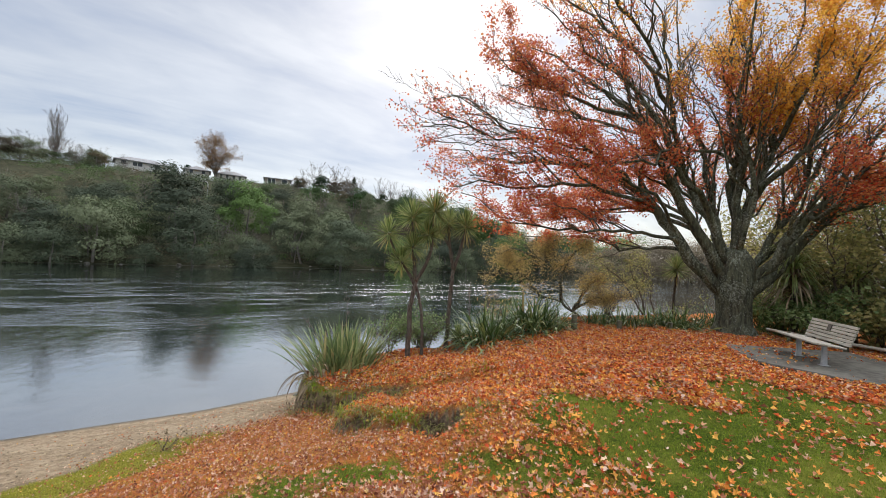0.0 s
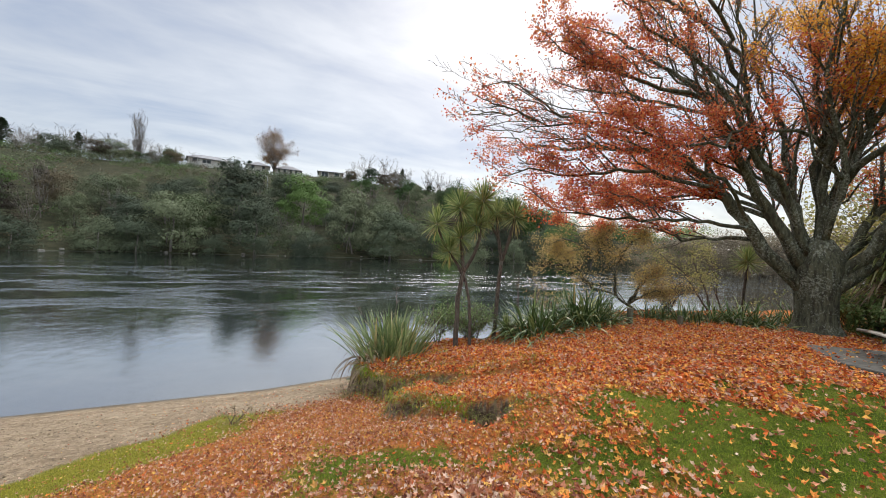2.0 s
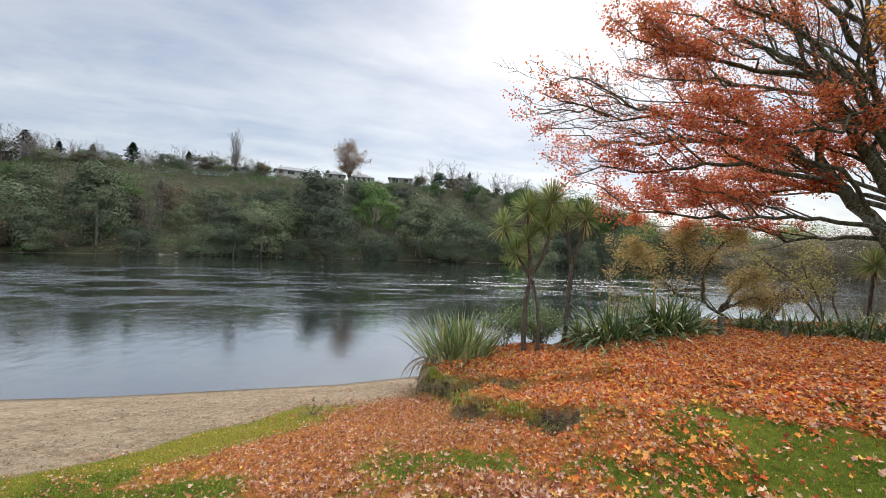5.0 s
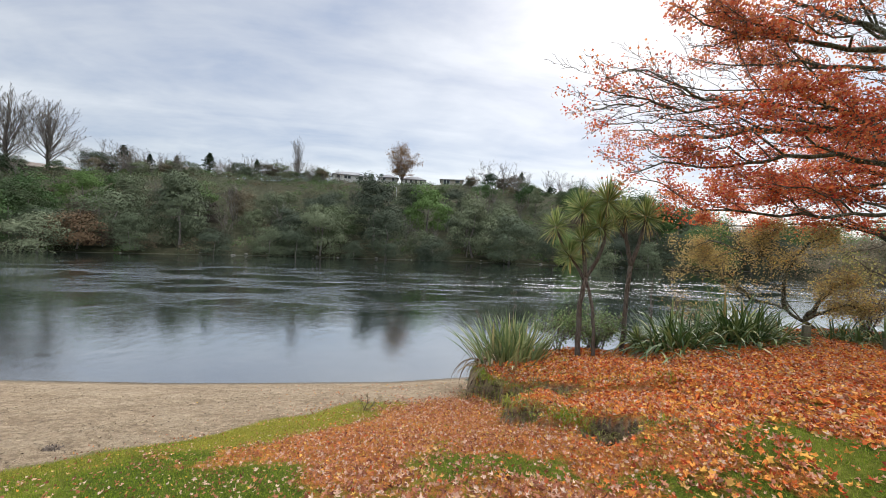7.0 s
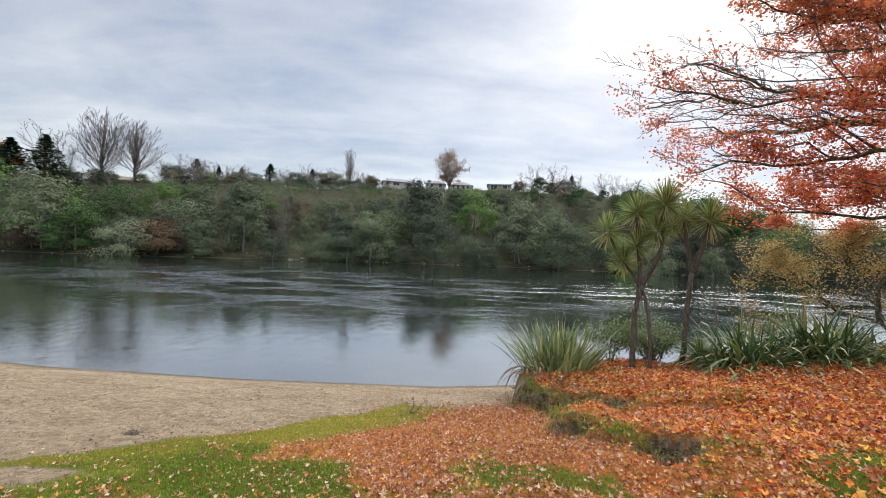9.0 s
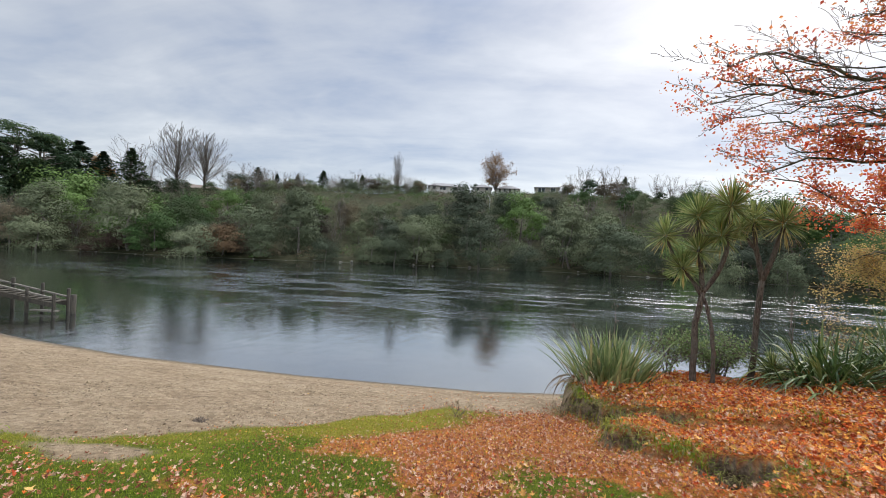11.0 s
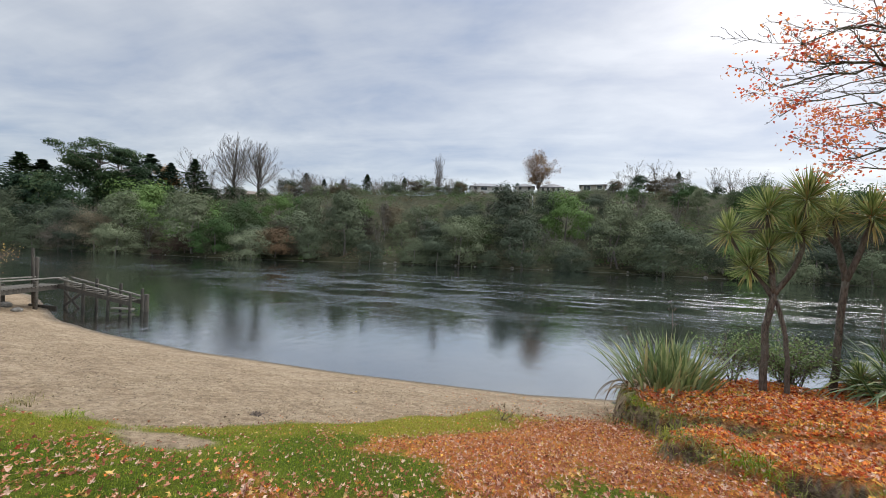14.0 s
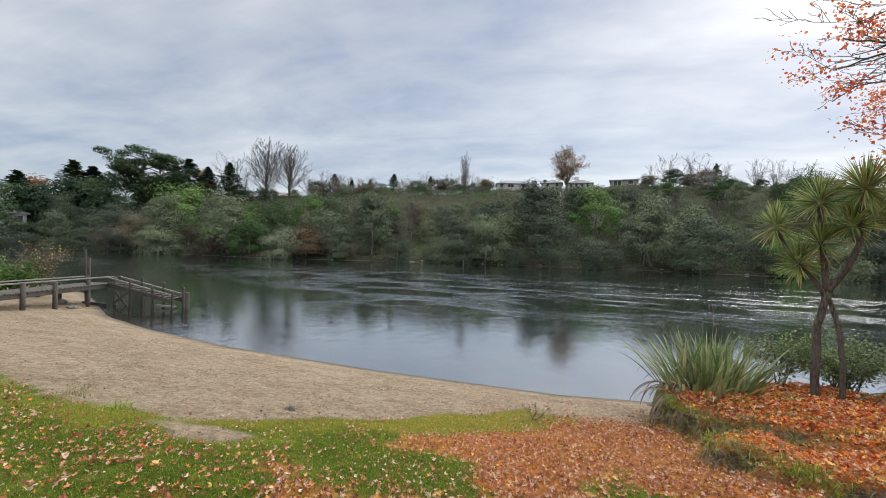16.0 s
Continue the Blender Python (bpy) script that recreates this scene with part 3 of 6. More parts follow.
tagged(new("water", water_me), "wide dark green river with ripples and calm edge", "river", kind="structure")


# ---------------------------------------------------------------- plants
def star_leaves(rng, centres, normals, sizes, curl=0.25):
    """Lobed leaves: a fan of ten triangles each, bent up at the tips."""
    n = len(centres)
    a = np.linspace(0, 2 * np.pi, 10, endpoint=False)
    r = np.array([1.0, 0.50, 0.95, 0.46, 0.74, 0.40, 0.74, 0.46, 0.95, 0.50])
    out = np.stack([np.cos(a) * r, np.sin(a) * r, np.zeros(10)], -1)
    tmpl = np.concatenate([[[0, 0, 0]], out])[None].repeat(n, 0)
    tmpl[:, 1:, :2] *= rng.uniform(0.55, 1.2, (n, 10, 1))
    tmpl[:, :, 1] *= rng.uniform(0.62, 1.0, (n, 1))
    lift = rng.uniform(-0.2, 1.0, (n, 1)) * curl
    tmpl[:, 1:, 2] = lift * (r[None] ** 2) + rng.uniform(-0.12, 0.12, (n, 10)) * curl * 2
    fold = rng.uniform(0.0, 0.7, (n, 1)) * curl
    tmpl[:, :, 2] += fold * np.abs(tmpl[:, :, 1])
    return place_cards(rng, tmpl, centres, normals, sizes), fan_faces(n, 11)


def fan_faces(n, k):
    f = np.array([[0, i, i + 1 if i + 1 < k else 1] for i in range(1, k)])
    return (f[None] + (np.arange(n) * k)[:, None, None]).reshape(-1, 3)


def place_cards(rng, tmpl, centres, normals, sizes):
    """Turns leaf shapes about their own axis, lays them on their normals and sets them in place."""
    n = len(centres)
    z = normals / np.linalg.norm(normals, axis=1, keepdims=True)
    t = rng.normal(size=(n, 3))
    x = t - (t * z).sum(1, keepdims=True) * z
    x /= np.linalg.norm(x, axis=1, keepdims=True)
    y = np.cross(z, x)
    s = np.asarray(sizes)[:, None, None]
    p = tmpl * s
    return (centres[:, None] + p[..., :1] * x[:, None] + p[..., 1:2] * y[:, None] + p[..., 2:] * z[:, None]).reshape(-1, 3)


def kite_leaves(rng, centres, normals, sizes, wide=0.55, bend=0.25):
    """Plain leaves: two triangles folded along the rib."""
    n = len(centres)
    base = np.array([[-1, 0, 0], [0.1, wide, bend], [1, 0, 0], [0.1, -wide, bend]])
    v = place_cards(rng, base[None].repeat(n, 0), centres, normals, sizes)
    f = np.array([[0, 2, 1], [0, 3, 2]])
    return v, (f[None] + (np.arange(n) * 4)[:, None, None]).reshape(-1, 3)


def chips(rng, centres, normals, sizes):
    """The plainest leaf: one triangle, for far or tiny leaves."""
    n = len(centres)
    base = np.array([[-1, -0.15, 0], [0.25, 0.75, 0.1], [0.9, -0.6, 0.1]])
    v = place_cards(rng, base[None].repeat(n, 0) * rng.uniform(0.7, 1.2, (n, 3, 1)), centres, normals, sizes)
    return v, np.arange(3 * n).reshape(-1, 3)


def blades(rng, roots, ways, lengths, widths, droop, segs=5, keel=0.25):
    """Strap leaves: tapered strips with a keel that leave the root along ways and bend down."""
    n = len(roots)
    ways = ways / np.linalg.norm(ways, axis=1, keepdims=True)
    side = np.cross(ways, np.array([0, 0, 1.0]))
    side /= np.maximum(np.linalg.norm(side, axis=1, keepdims=True), 1e-3)
    up = np.cross(side, ways)
    V = np.zeros((n, segs + 1, 3, 3))
    pos, head = roots.copy(), ways.copy()
    for s in range(segs + 1):
        t = s / segs
        w = widths * (0.55 + 0.45 * np.sin(min(t * 1.5, 1.0) * np.pi / 2)) * (1 - t ** 3) + widths * 0.02
        V[:, s, 0] = pos - side * w[:, None]
        V[:, s, 1] = pos - up * (w * keel * 2)[:, None]
        V[:, s, 2] = pos + side * w[:, None]
        head = head + np.array([0, 0, -1.0]) * (droop * (0.35 + 1.3 * t) / segs)[:, None]
        head /= np.linalg.norm(head, axis=1, keepdims=True)
        pos = pos + head * (lengths / segs)[:, None]
    F = []
    for s in range(segs):
        for c in range(2):
            a = s * 3 + c
            F.append([a, a + 1, a + 4, a + 3])
    F = np.array(F)
    k = (segs + 1) * 3
    return V.reshape(-1, 3), (F[None] + (np.arange(n) * k)[:, None, None]).reshape(-1, 4)


def around(rng, n, low, high):
    """Directions with elevation between low and high degrees."""
    a, e = rng.uniform(0, 2 * np.pi, n), np.radians(rng.uniform(low, high, n))
    return np.stack([np.cos(a) * np.cos(e), np.sin(a) * np.cos(e), np.sin(e)], -1)


def wander(rng, start, end, n, sag=0.0, kink=0.08):
    """A crooked line from start to end."""
    start, end = Vector(start), Vector(end)
    span, out = (end - start).length, [start]
    off = Vector((0, 0, 0))
    for i in range(1, n):
        t = i / (n - 1)
        off = off * 0.7 + Vector(rng.normal(size=3)) * span * kink / n * 2.2
        p = start.lerp(end, t) + off * (1 - t * 0.4) + Vector((0, 0, sag * math.sin(math.pi * t)))
        out.append(p)
    return out


class Tree:
    """Grows limbs with branches and twigs and remembers where leaves sit."""

    def __init__(self, seed, spread=0.9, rise=0.25, floor=None, thin=0.0028, plain=False):
        self.rng, self.spread, self.rise, self.floor, self.thin, self.plain = np.random.default_rng(seed), spread, rise, floor, thin, plain
        self.tips = []

    def limb(self, geo, twigs, points, r0, r1, levels, kids, sides=7, lumps=0.06, first=0.25, shrink=0.55):
        n = len(points)
        radii = [r0 + (r1 - r0) * (i / (n - 1)) ** 0.8 for i in range(n)]
        random_rng = random.Random(int(self.rng.integers(1e9)))
        geo.tube(points, radii, sides, lumps, random_rng)
        length = sum((points[i + 1] - points[i]).length for i in range(n - 1))
        if levels == 0:
            for i in range(1, n):
                self.tips.append((points[i], (points[i] - points[i - 1]).normalized()))
            return
        for k in range(kids):
            t = first + (1 - first) * (k + self.rng.uniform(0, 1)) / kids
            i = min(int(t * (n - 1)), n - 2)
            base = points[i].lerp(points[i + 1], t * (n - 1) - i)
            way = (points[i + 1] - points[i]).normalized()
            turn = Vector(self.rng.normal(size=3))
            turn = (turn - way * turn.dot(way)).normalized()
            if self.floor is not None:
                turn.z = max(turn.z, self.floor)
            out = (way + turn * self.spread * self.rng.uniform(0.6, 1.2) + Vector((0, 0, self.rise))).normalized()
            l = length * shrink * self.rng.uniform(0.55, 1.15) * (1.15 - 0.55 * t)
            r = max((r0 + (r1 - r0) * t ** 0.8) * 0.5, self.thin * 1.4)
            m = 3 if self.plain else 5 if levels > 1 else 4
            pts = wander(self.rng, base, base + out * l, m, l * 0.05, 0.16)
            small = r < 0.022
            self.limb(twigs if small else geo, twigs, pts, r, max(r * 0.3, self.thin), levels - 1, max(3, int(kids * 0.75)), 3 if small or self.plain else 5, 0, 0.2, shrink)


def crown_mesh(name, tree, mat, rng, per_tip, size, scatter, keep=None):
    P, N = [], []
    for p, way in tree.tips:
        if keep is not None:
            k = keep(p)
            c = int(per_tip * k + rng.uniform())
        else:
            c = int(per_tip + rng.uniform())
        for _ in range(c):
            P.append(np.array(p) + rng.normal(size=3) * scatter)
            N.append(rng.normal(size=3) * 0.8 + np.array([0, 0, 0.7]))
    P, N = np.array(P), np.array(N)
    s = size * rng.uniform(0.65, 1.25, len(P))
    v, f = kite_leaves(rng, P, N, s, 0.75, 0.3)
    return mesh_np(name, v, f, mat)


# ---------------------------------------------------------------- the great autumn tree
TREE = Vector((11.23, 4.37, ground_z(11.23, 4.37)))


def autumn_tree():
    rng = np.random.default_rng(7)
    ob = thing("autumn_tree", "huge spreading tree with mossy limbs and orange autumn leaves", "tree", Matrix.Translation(TREE))
    g0 = Geo()
    g0.tube([Vector((0.03, 0, -0.25)), Vector((0.02, 0, 0.06)), Vector((0.01, 0, 0.2)), Vector((0, 0, 0.45)), Vector((-0.02, 0, 0.8)), Vector((-0.01, 0.02, 1.15)), Vector((0, 0.04, 1.5)), Vector((0, 0.03, 1.85)), Vector((0, 0, 2.15))],
            [0.62, 0.48, 0.40, 0.36, 0.37, 0.43, 0.48, 0.40, 0.2], 22, 0.06, random.Random(3))
    part("trunk", g0.mesh("trunk", bark, True), ob, "stout grey lichen-spotted trunk")
    tree = Tree(5, 0.85, 0.14, -0.2, 0.0028)
    twigs = Geo()

    def spot(bearing, reach, up):
        return Vector((math.sin(radians(bearing)) * reach, math.cos(radians(bearing)) * reach, up))

    def bough(bearing, r, *stops, root=None):
        """A limb in the upright plane of that bearing through (reach, height) stops; root: where it leaves another limb."""
        line = [spot(*root)] if root else []
        line += [spot(bearing, a, b) for a, b in stops]
        geo, pts = Geo(), []
        for a, b in zip(line[:-1], line[1:]):
            seg = wander(rng, a, b, 4, 0.0, 0.10)
            pts += seg if not pts else seg[1:]
        long = sum((b - a).length for a, b in zip(line[:-1], line[1:]))
        r = r * 0.75
        tree.limb(geo, twigs, pts, r, 0.009, 3, int(6 + 1.1 * long), 9 if r > 0.11 else 7, 0.07, 0.22, 0.32 - 0.013 * long)
        # forks that run on beside the limb
        for k in range(3 + int(long > 3.5) + int(long > 5) + int(long > 7)):
            t = 0.25 + 0.12 * k + 0.1 * rng.uniform()
            i = int(t * (len(pts) - 1))
            way = (pts[min(i + 2, len(pts) - 1)] - pts[max(i - 1, 0)]).normalized()
            turn = Vector(rng.normal(size=3))
            turn = (turn - way * turn.dot(way)).normalized()
            out = (way + turn * rng.uniform(0.35, 0.62) + Vector((0, 0, 0.22))).normalized()
            l = long * (0.92 - t) * rng.uniform(0.6, 0.9)
            fork = wander(rng, pts[i], pts[i] + out * l, 8, l * 0.06, 0.16)
            tree.limb(geo, twigs, fork, (r + (0.012 - r) * t) * 0.55, 0.007, 2, int(7 + 1.6 * l), 6, 0.05, 0.15, 0.36)
        part("limb", geo.mesh("limb", bark, True), ob, "mossy dark limb with branches")

    # towards the river
    bough(-50, 0.23, (0.23, 0.98), (1.01, 1.87), (1.57, 2.56), (2.1, 3.32), (2.71, 3.81), (3.57, 4.12), (4.82, 4.27), (5.72, 4.26), (6.58, 4.45), (7.3, 4.6))
    bough(-72, 0.06, (2.69, 3.25), (4.02, 4.1), (5.02, 4.21), (6.15, 4.1), (7.11, 4.27), (7.66, 4.3), (8.1, 4.17), root=(-50, 1.36, 2.35))
    bough(-72, 0.035, (7.12, 4.39), (7.61, 4.48), (8.0, 4.6), root=(-72, 6.73, 4.18))
    bough(-74, 0.04, (6.32, 4.2), (6.74, 4.49), (7.16, 4.77), (7.58, 4.82), root=(-72, 5.56, 4.17))
    bough(-62, 0.075, (1.96, 2.29), (2.62, 2.41), (3.55, 2.47), (4.61, 2.44), (5.79, 2.47), (6.57, 2.99), (6.99, 3.13), root=(-50, 1.28, 2.18))
    bough(-30, 0.07, (1.9, 2.06), (2.6, 1.99), (3.29, 2.28), (4.85, 2.34), (6.15, 2.61), root=(-50, 1.35, 2.07))
    bough(-48, 0.075, (1.76, 3.01), (2.59, 3.11), (3.43, 2.91), (4.74, 2.71), (6.13, 2.92), root=(-58, 1.12, 2.71))
    bough(-70, 0.075, (3.59, 3.38), (4.74, 3.35), (5.82, 3.12), (6.73, 3.26), (7.35, 3.07), root=(-50, 2.07, 3.28))
    bough(-15, 0.09, (2.02, 3.22), (3.14, 3.62), (4.61, 3.68), (6.12, 3.57), root=(-58, 0.9, 2.51))
    bough(-58, 0.2, (0.3, 1.41), (0.96, 2.65), (1.43, 3.34), (2.03, 4.31), (2.37, 5.03), (2.89, 5.55), (3.67, 6.09), (4.69, 6.69), (5.79, 7.27))
    bough(-75, 0.07, (4.23, 5.02), (5.37, 5.14), (6.18, 5.41), (6.85, 5.73), root=(-58, 2.64, 5.28))
    bough(-40, 0.08, (2.89, 5.36), (4.09, 5.84), (5.05, 6.07), (6.24, 6.59), root=(-58, 2.27, 4.87))
    bough(-35, 0.2, (0.2, 1.41), (0.65, 2.76), (1.0, 3.72), (1.28, 4.77), (1.51, 6.46), (1.72, 7.88), (2.18, 9.54))
    bough(-60, 0.09, (2.53, 6.68), (3.5, 7.47), (4.6, 8.11), (5.47, 8.62), root=(-35, 1.43, 5.69))
    bough(-85, 0.07, (3.76, 6.41), (4.64, 6.94), (5.43, 7.2), root=(-35, 1.53, 6.47))
    bough(-10, 0.15, (0.17, 1.55), (0.47, 2.71), (0.58, 3.6), (0.88, 4.85), (1.24, 6.32), (1.46, 7.82), (1.7, 10.21))
    bough(-75, 0.13, (0.32, 1.69), (1.03, 3.17), (1.95, 4.03), (2.85, 5.24), (3.83, 6.1), (4.88, 6.52), (5.73, 6.93))
    bough(-80, 0.07, (0.99, 4.44), (2.54, 4.11), (3.71, 3.81), (4.78, 3.59), (5.77, 3.8), root=(-5, 0.01, 4.23))
    bough(-5, 0.17, (0.05, 1.56), (-0.01, 3.12), (-0.03, 4.11), (0.13, 5.15), (0.29, 6.36), (0.21, 7.65), (0.12, 9.66))
    bough(150, 0.16, (-0.02, 1.56), (0.17, 2.84), (0.42, 3.67), (0.62, 4.49), (0.8, 5.44), (0.92, 6.79), (0.97, 8.98))
    bough(190, 0.12, (0.92, 3.94), (1.38, 4.35), (1.83, 4.94), (2.23, 5.71), (2.57, 6.43), root=(150, 0.32, 3.4))
    bough(195, 0.1, (-0.05, 2.41), (-0.24, 3.73), (0.27, 4.9), (0.48, 6.06), (0.24, 7.57), (0.32, 9.06))
    bough(125, 0.15, (0.07, 1.28), (0.64, 2.13), (1.15, 2.86), (1.52, 3.75), (1.75, 4.89), (1.87, 6.16), (2.05, 7.87), (2.16, 9.59))
    bough(170, 0.2, (0.07, 1.0), (0.73, 1.98), (1.2, 2.77), (1.64, 3.37), (1.96, 3.95), (2.31, 4.63), (2.77, 5.43))
    bough(150, 0.24, (0.07, 0.79), (0.95, 1.78), (1.44, 2.55), (1.86, 2.99), (2.31, 3.38), (2.95, 3.63), (3.81, 3.88))
    bough(185, 0.1, (2.14, 3.37), (2.63, 3.56), (3.19, 3.95), root=(150, 1.72, 2.94))
    bough(130, 0.1, (1.77, 4.42), (2.33, 5.81), (2.77, 7.18), (3.09, 8.55), root=(125, 1.33, 3.32))
    bough(200, 0.08, (2.15, 3.11), (2.65, 3.67), (3.08, 4.45), root=(170, 1.29, 2.89))
    bough(175, 0.09, (1.14, 5.63), (1.39, 6.69), (1.81, 7.5), root=(150, 0.62, 4.49))
    # away from the river, behind the trunk and over the lawn
    bough(40, 0.13, (0.2, 1.6), (1.6, 3.3), (3.6, 5.2), (5.0, 7.0))
    bough(85, 0.13, (0.2, 1.6), (1.4, 3.6), (3.0, 5.6), (4.4, 7.2))
    bough(5, 0.11, (0.2, 1.7), (1.7, 3.2), (3.6, 4.2), (5.2, 4.8))
    bough(120, 0.12, (0.2, 1.5), (1.6, 2.9), (3.4, 4.0), (5.4, 5.0))
    bough(62, 0.11, (0.1, 1.9), (0.7, 4.2), (1.3, 6.6), (1.8, 9.2))
    bough(238, 0.11, (0.1, 1.9), (0.6, 4.0), (1.2, 6.4), (1.9, 8.8))
    part("twig_crown", twigs.mesh("twig_crown", twig_bark), ob, "fine dark twigs", "stuff")

    def leafiness(p):
        """Thick in the low and inner crown, in tufts at the ends of the long boughs, none near the ground."""
        reach = math.hypot(p.x, p.y)
        if p.z < 2.2:
            return 0.0
        tuft_of = float(value_noise(p.x * 1.0 + 2.1 * p.z, p.y - 1.7 * p.z, 0.55, 21)) * 0.65 + float(value_noise(p.x + 1.3 * p.z, p.y, 1.4, 24)) * 0.45
        low = float(smooth(5.4, 3.6, p.z)) * float(smooth(1.2, 2.8, reach)) * float(smooth(8.0, 5.5, reach))
        towards_river = -0.75 * p.x + 0.65 * p.y
        high = float(smooth(4.6, 5.8, p.z))
        amount = 0.22 + 0.52 * low - 0.26 * float(smooth(5.0, 7.2, reach)) - 0.03 * high * float(smooth(0.6, 2.6, towards_river)) + 0.55 * high * float(smooth(0.6, -1.2, towards_river))
        return max(0.0, amount - 0.05 + tuft_of * 1.1)

    def golden(p):
        # the sunny side away from the river turns gold
        along = -0.75 * p.x + 0.65 * p.y
        return float(smooth(4.6, 6.4, p.z - 0.55 * along + 0.9 * float(value_noise(p.x, p.y + p.z, 1.2, 22))))

    def scarlet(p):
        return 0.30 * float(smooth(5.4, 3.4, p.z + 0.8 * float(value_noise(p.x - p.z, p.y, 0.9, 23))))

    for mat, keep, tag in ((maple_leaf, lambda p: leafiness(p) * (1 - golden(p)) * (1 - scarlet(p)), "orange autumn leaves"),
                           (yellow_leaf, lambda p: leafiness(p) * golden(p), "golden autumn leaves"),
                           (red_leaf, lambda p: leafiness(p) * (1 - golden(p)) * scarlet(p), "red autumn leaves")):
        part("leaves", crown_mesh("leaves", tree, mat, rng, 2.9, 0.028, 0.09, keep), ob, tag, "stuff")


autumn_tree()


# ---------------------------------------------------------------- cabbage trees
def leaf_head(rng, centre, count, length, low=-45, width=0.0125, droop=(0.0, 0.35)):
    ways = around(rng, count, low, 88)
    roots = np.array(centre)[None] + ways * 0.05 - np.array([[0, 0, 0.02]])
    return blades(rng, roots, ways, length * rng.uniform(0.7, 1.12, count), width * rng.uniform(0.7, 1.1, count), rng.uniform(*droop, count), 4, 0.3)


def cabbage_tree(label, base, stems, heads, seed):
    rng = np.random.default_rng(seed)
    base = Vector(base)
    ob = thing("cabbage_tree", label, "tree", Matrix.Translation(base), "cabbage trees on the bank")
    for k, (line, r0, r1) in enumerate(stems):
        geo, pts = Geo(), []
        line = [Vector(p) - base for p in line]
        for a, b in zip(line[:-1], line[1:]):
            seg = wander(rng, a, b, 6, 0, 0.03)
            pts += seg if not pts else seg[1:]
        n = len(pts)
        geo.tube(pts, [r0 + (r1 - r0) * i / (n - 1) for i in range(n)], 10, 0.06, random.Random(seed))
        part("trunk" if k == 0 else "branch", geo.mesh("trunk", cabbage_bark, True), ob)
    for c, size in heads:
        c = Vector(c) - base
        v, f = leaf_head(rng, c, int(190 * size), 0.40 * size)
        part("leaf_head", mesh_np("leaf_head", v, f, cabbage_leaf), ob, "spiky head of narrow green leaves")
        # the lowest leaves yellow, hang and dry on the neck
        v, f = leaf_head(rng, c - Vector((0, 0, 0.05)), int(24 * size), 0.37 * size, -70, 0.010, (0.3, 1.0))
        w2, f2 = leaf_head(rng, c - Vector((0, 0, 0.12)), int(14 * size), 0.30 * size, -88, 0.008, (0.8, 2.4))
        part("dead_skirt", mesh_np("dead_skirt", np.concatenate([v, w2]), np.concatenate([f, f2 + len(v)]), cabbage_old), ob, "yellow and dry brown hanging leaves")


cabbage_tree("slender branching cabbage tree beside the river", (3.46, 6.85, 0.93),
             [([(3.46, 6.85, 0.75), (3.47, 6.85, 1.94), (3.53, 6.82, 2.47)], 0.052, 0.043),
              ([(3.53, 6.82, 2.45), (3.48, 6.85, 3.0), (3.43, 6.87, 3.66)], 0.042, 0.030),
              ([(3.52, 6.82, 2.39), (3.41, 6.88, 2.62), (3.28, 6.94, 2.82)], 0.036, 0.030),
              ([(3.38, 6.90, 2.68), (3.16, 7.00, 3.0), (3.01, 7.07, 3.36)], 0.026, 0.024),
              ([(3.53, 6.82, 2.45), (3.70, 6.74, 2.79), (3.78, 6.68, 3.14), (3.81, 6.66, 3.80)], 0.040, 0.028)],
             [((3.01, 7.07, 3.41), 0.9), ((3.43, 6.87, 3.75), 1.0), ((3.45, 6.85, 3.15), 0.8), ((3.26, 6.95, 2.86), 0.85), ((3.81, 6.66, 3.89), 1.1), ((3.72, 6.72, 3.42), 0.85)], 31)
cabbage_tree("leaning cabbage tree with forked crown beside the river", (4.42, 7.0, 0.95),
             [([(4.41, 7.0, 0.75), (4.45, 6.98, 1.89), (4.50, 6.95, 2.72)], 0.049, 0.040),
              ([(4.50, 6.95, 2.70), (4.42, 6.99, 3.17), (4.37, 7.02, 3.66)], 0.042, 0.03),
              ([(4.50, 6.95, 2.70), (4.60, 6.89, 3.08), (4.70, 6.83, 3.6)], 0.042, 0.03),
              ([(4.41, 7.0, 3.2), (4.30, 7.06, 3.4), (4.22, 7.1, 3.52)], 0.026, 0.024)],
             [((4.37, 7.02, 3.73), 0.85), ((4.70, 6.83, 3.67), 1.05), ((4.20, 7.1, 3.56), 0.65)], 32)
cabbage_tree("thin bowed cabbage tree stem behind the others", (3.71, 6.74, 0.95),
             [([(3.71, 6.74, 0.75), (3.69, 6.75, 1.5), (3.65, 6.77, 1.96), (3.55, 6.83, 2.38)], 0.034, 0.028)], [], 33)
cabbage_tree("small young cabbage tree on the bank", (4.72, 6.93, 1.0), [([(4.72, 6.93, 0.8), (4.72, 6.93, 1.22)], 0.022, 0.018)], [((4.72, 6.93, 1.26), 0.75)], 34)


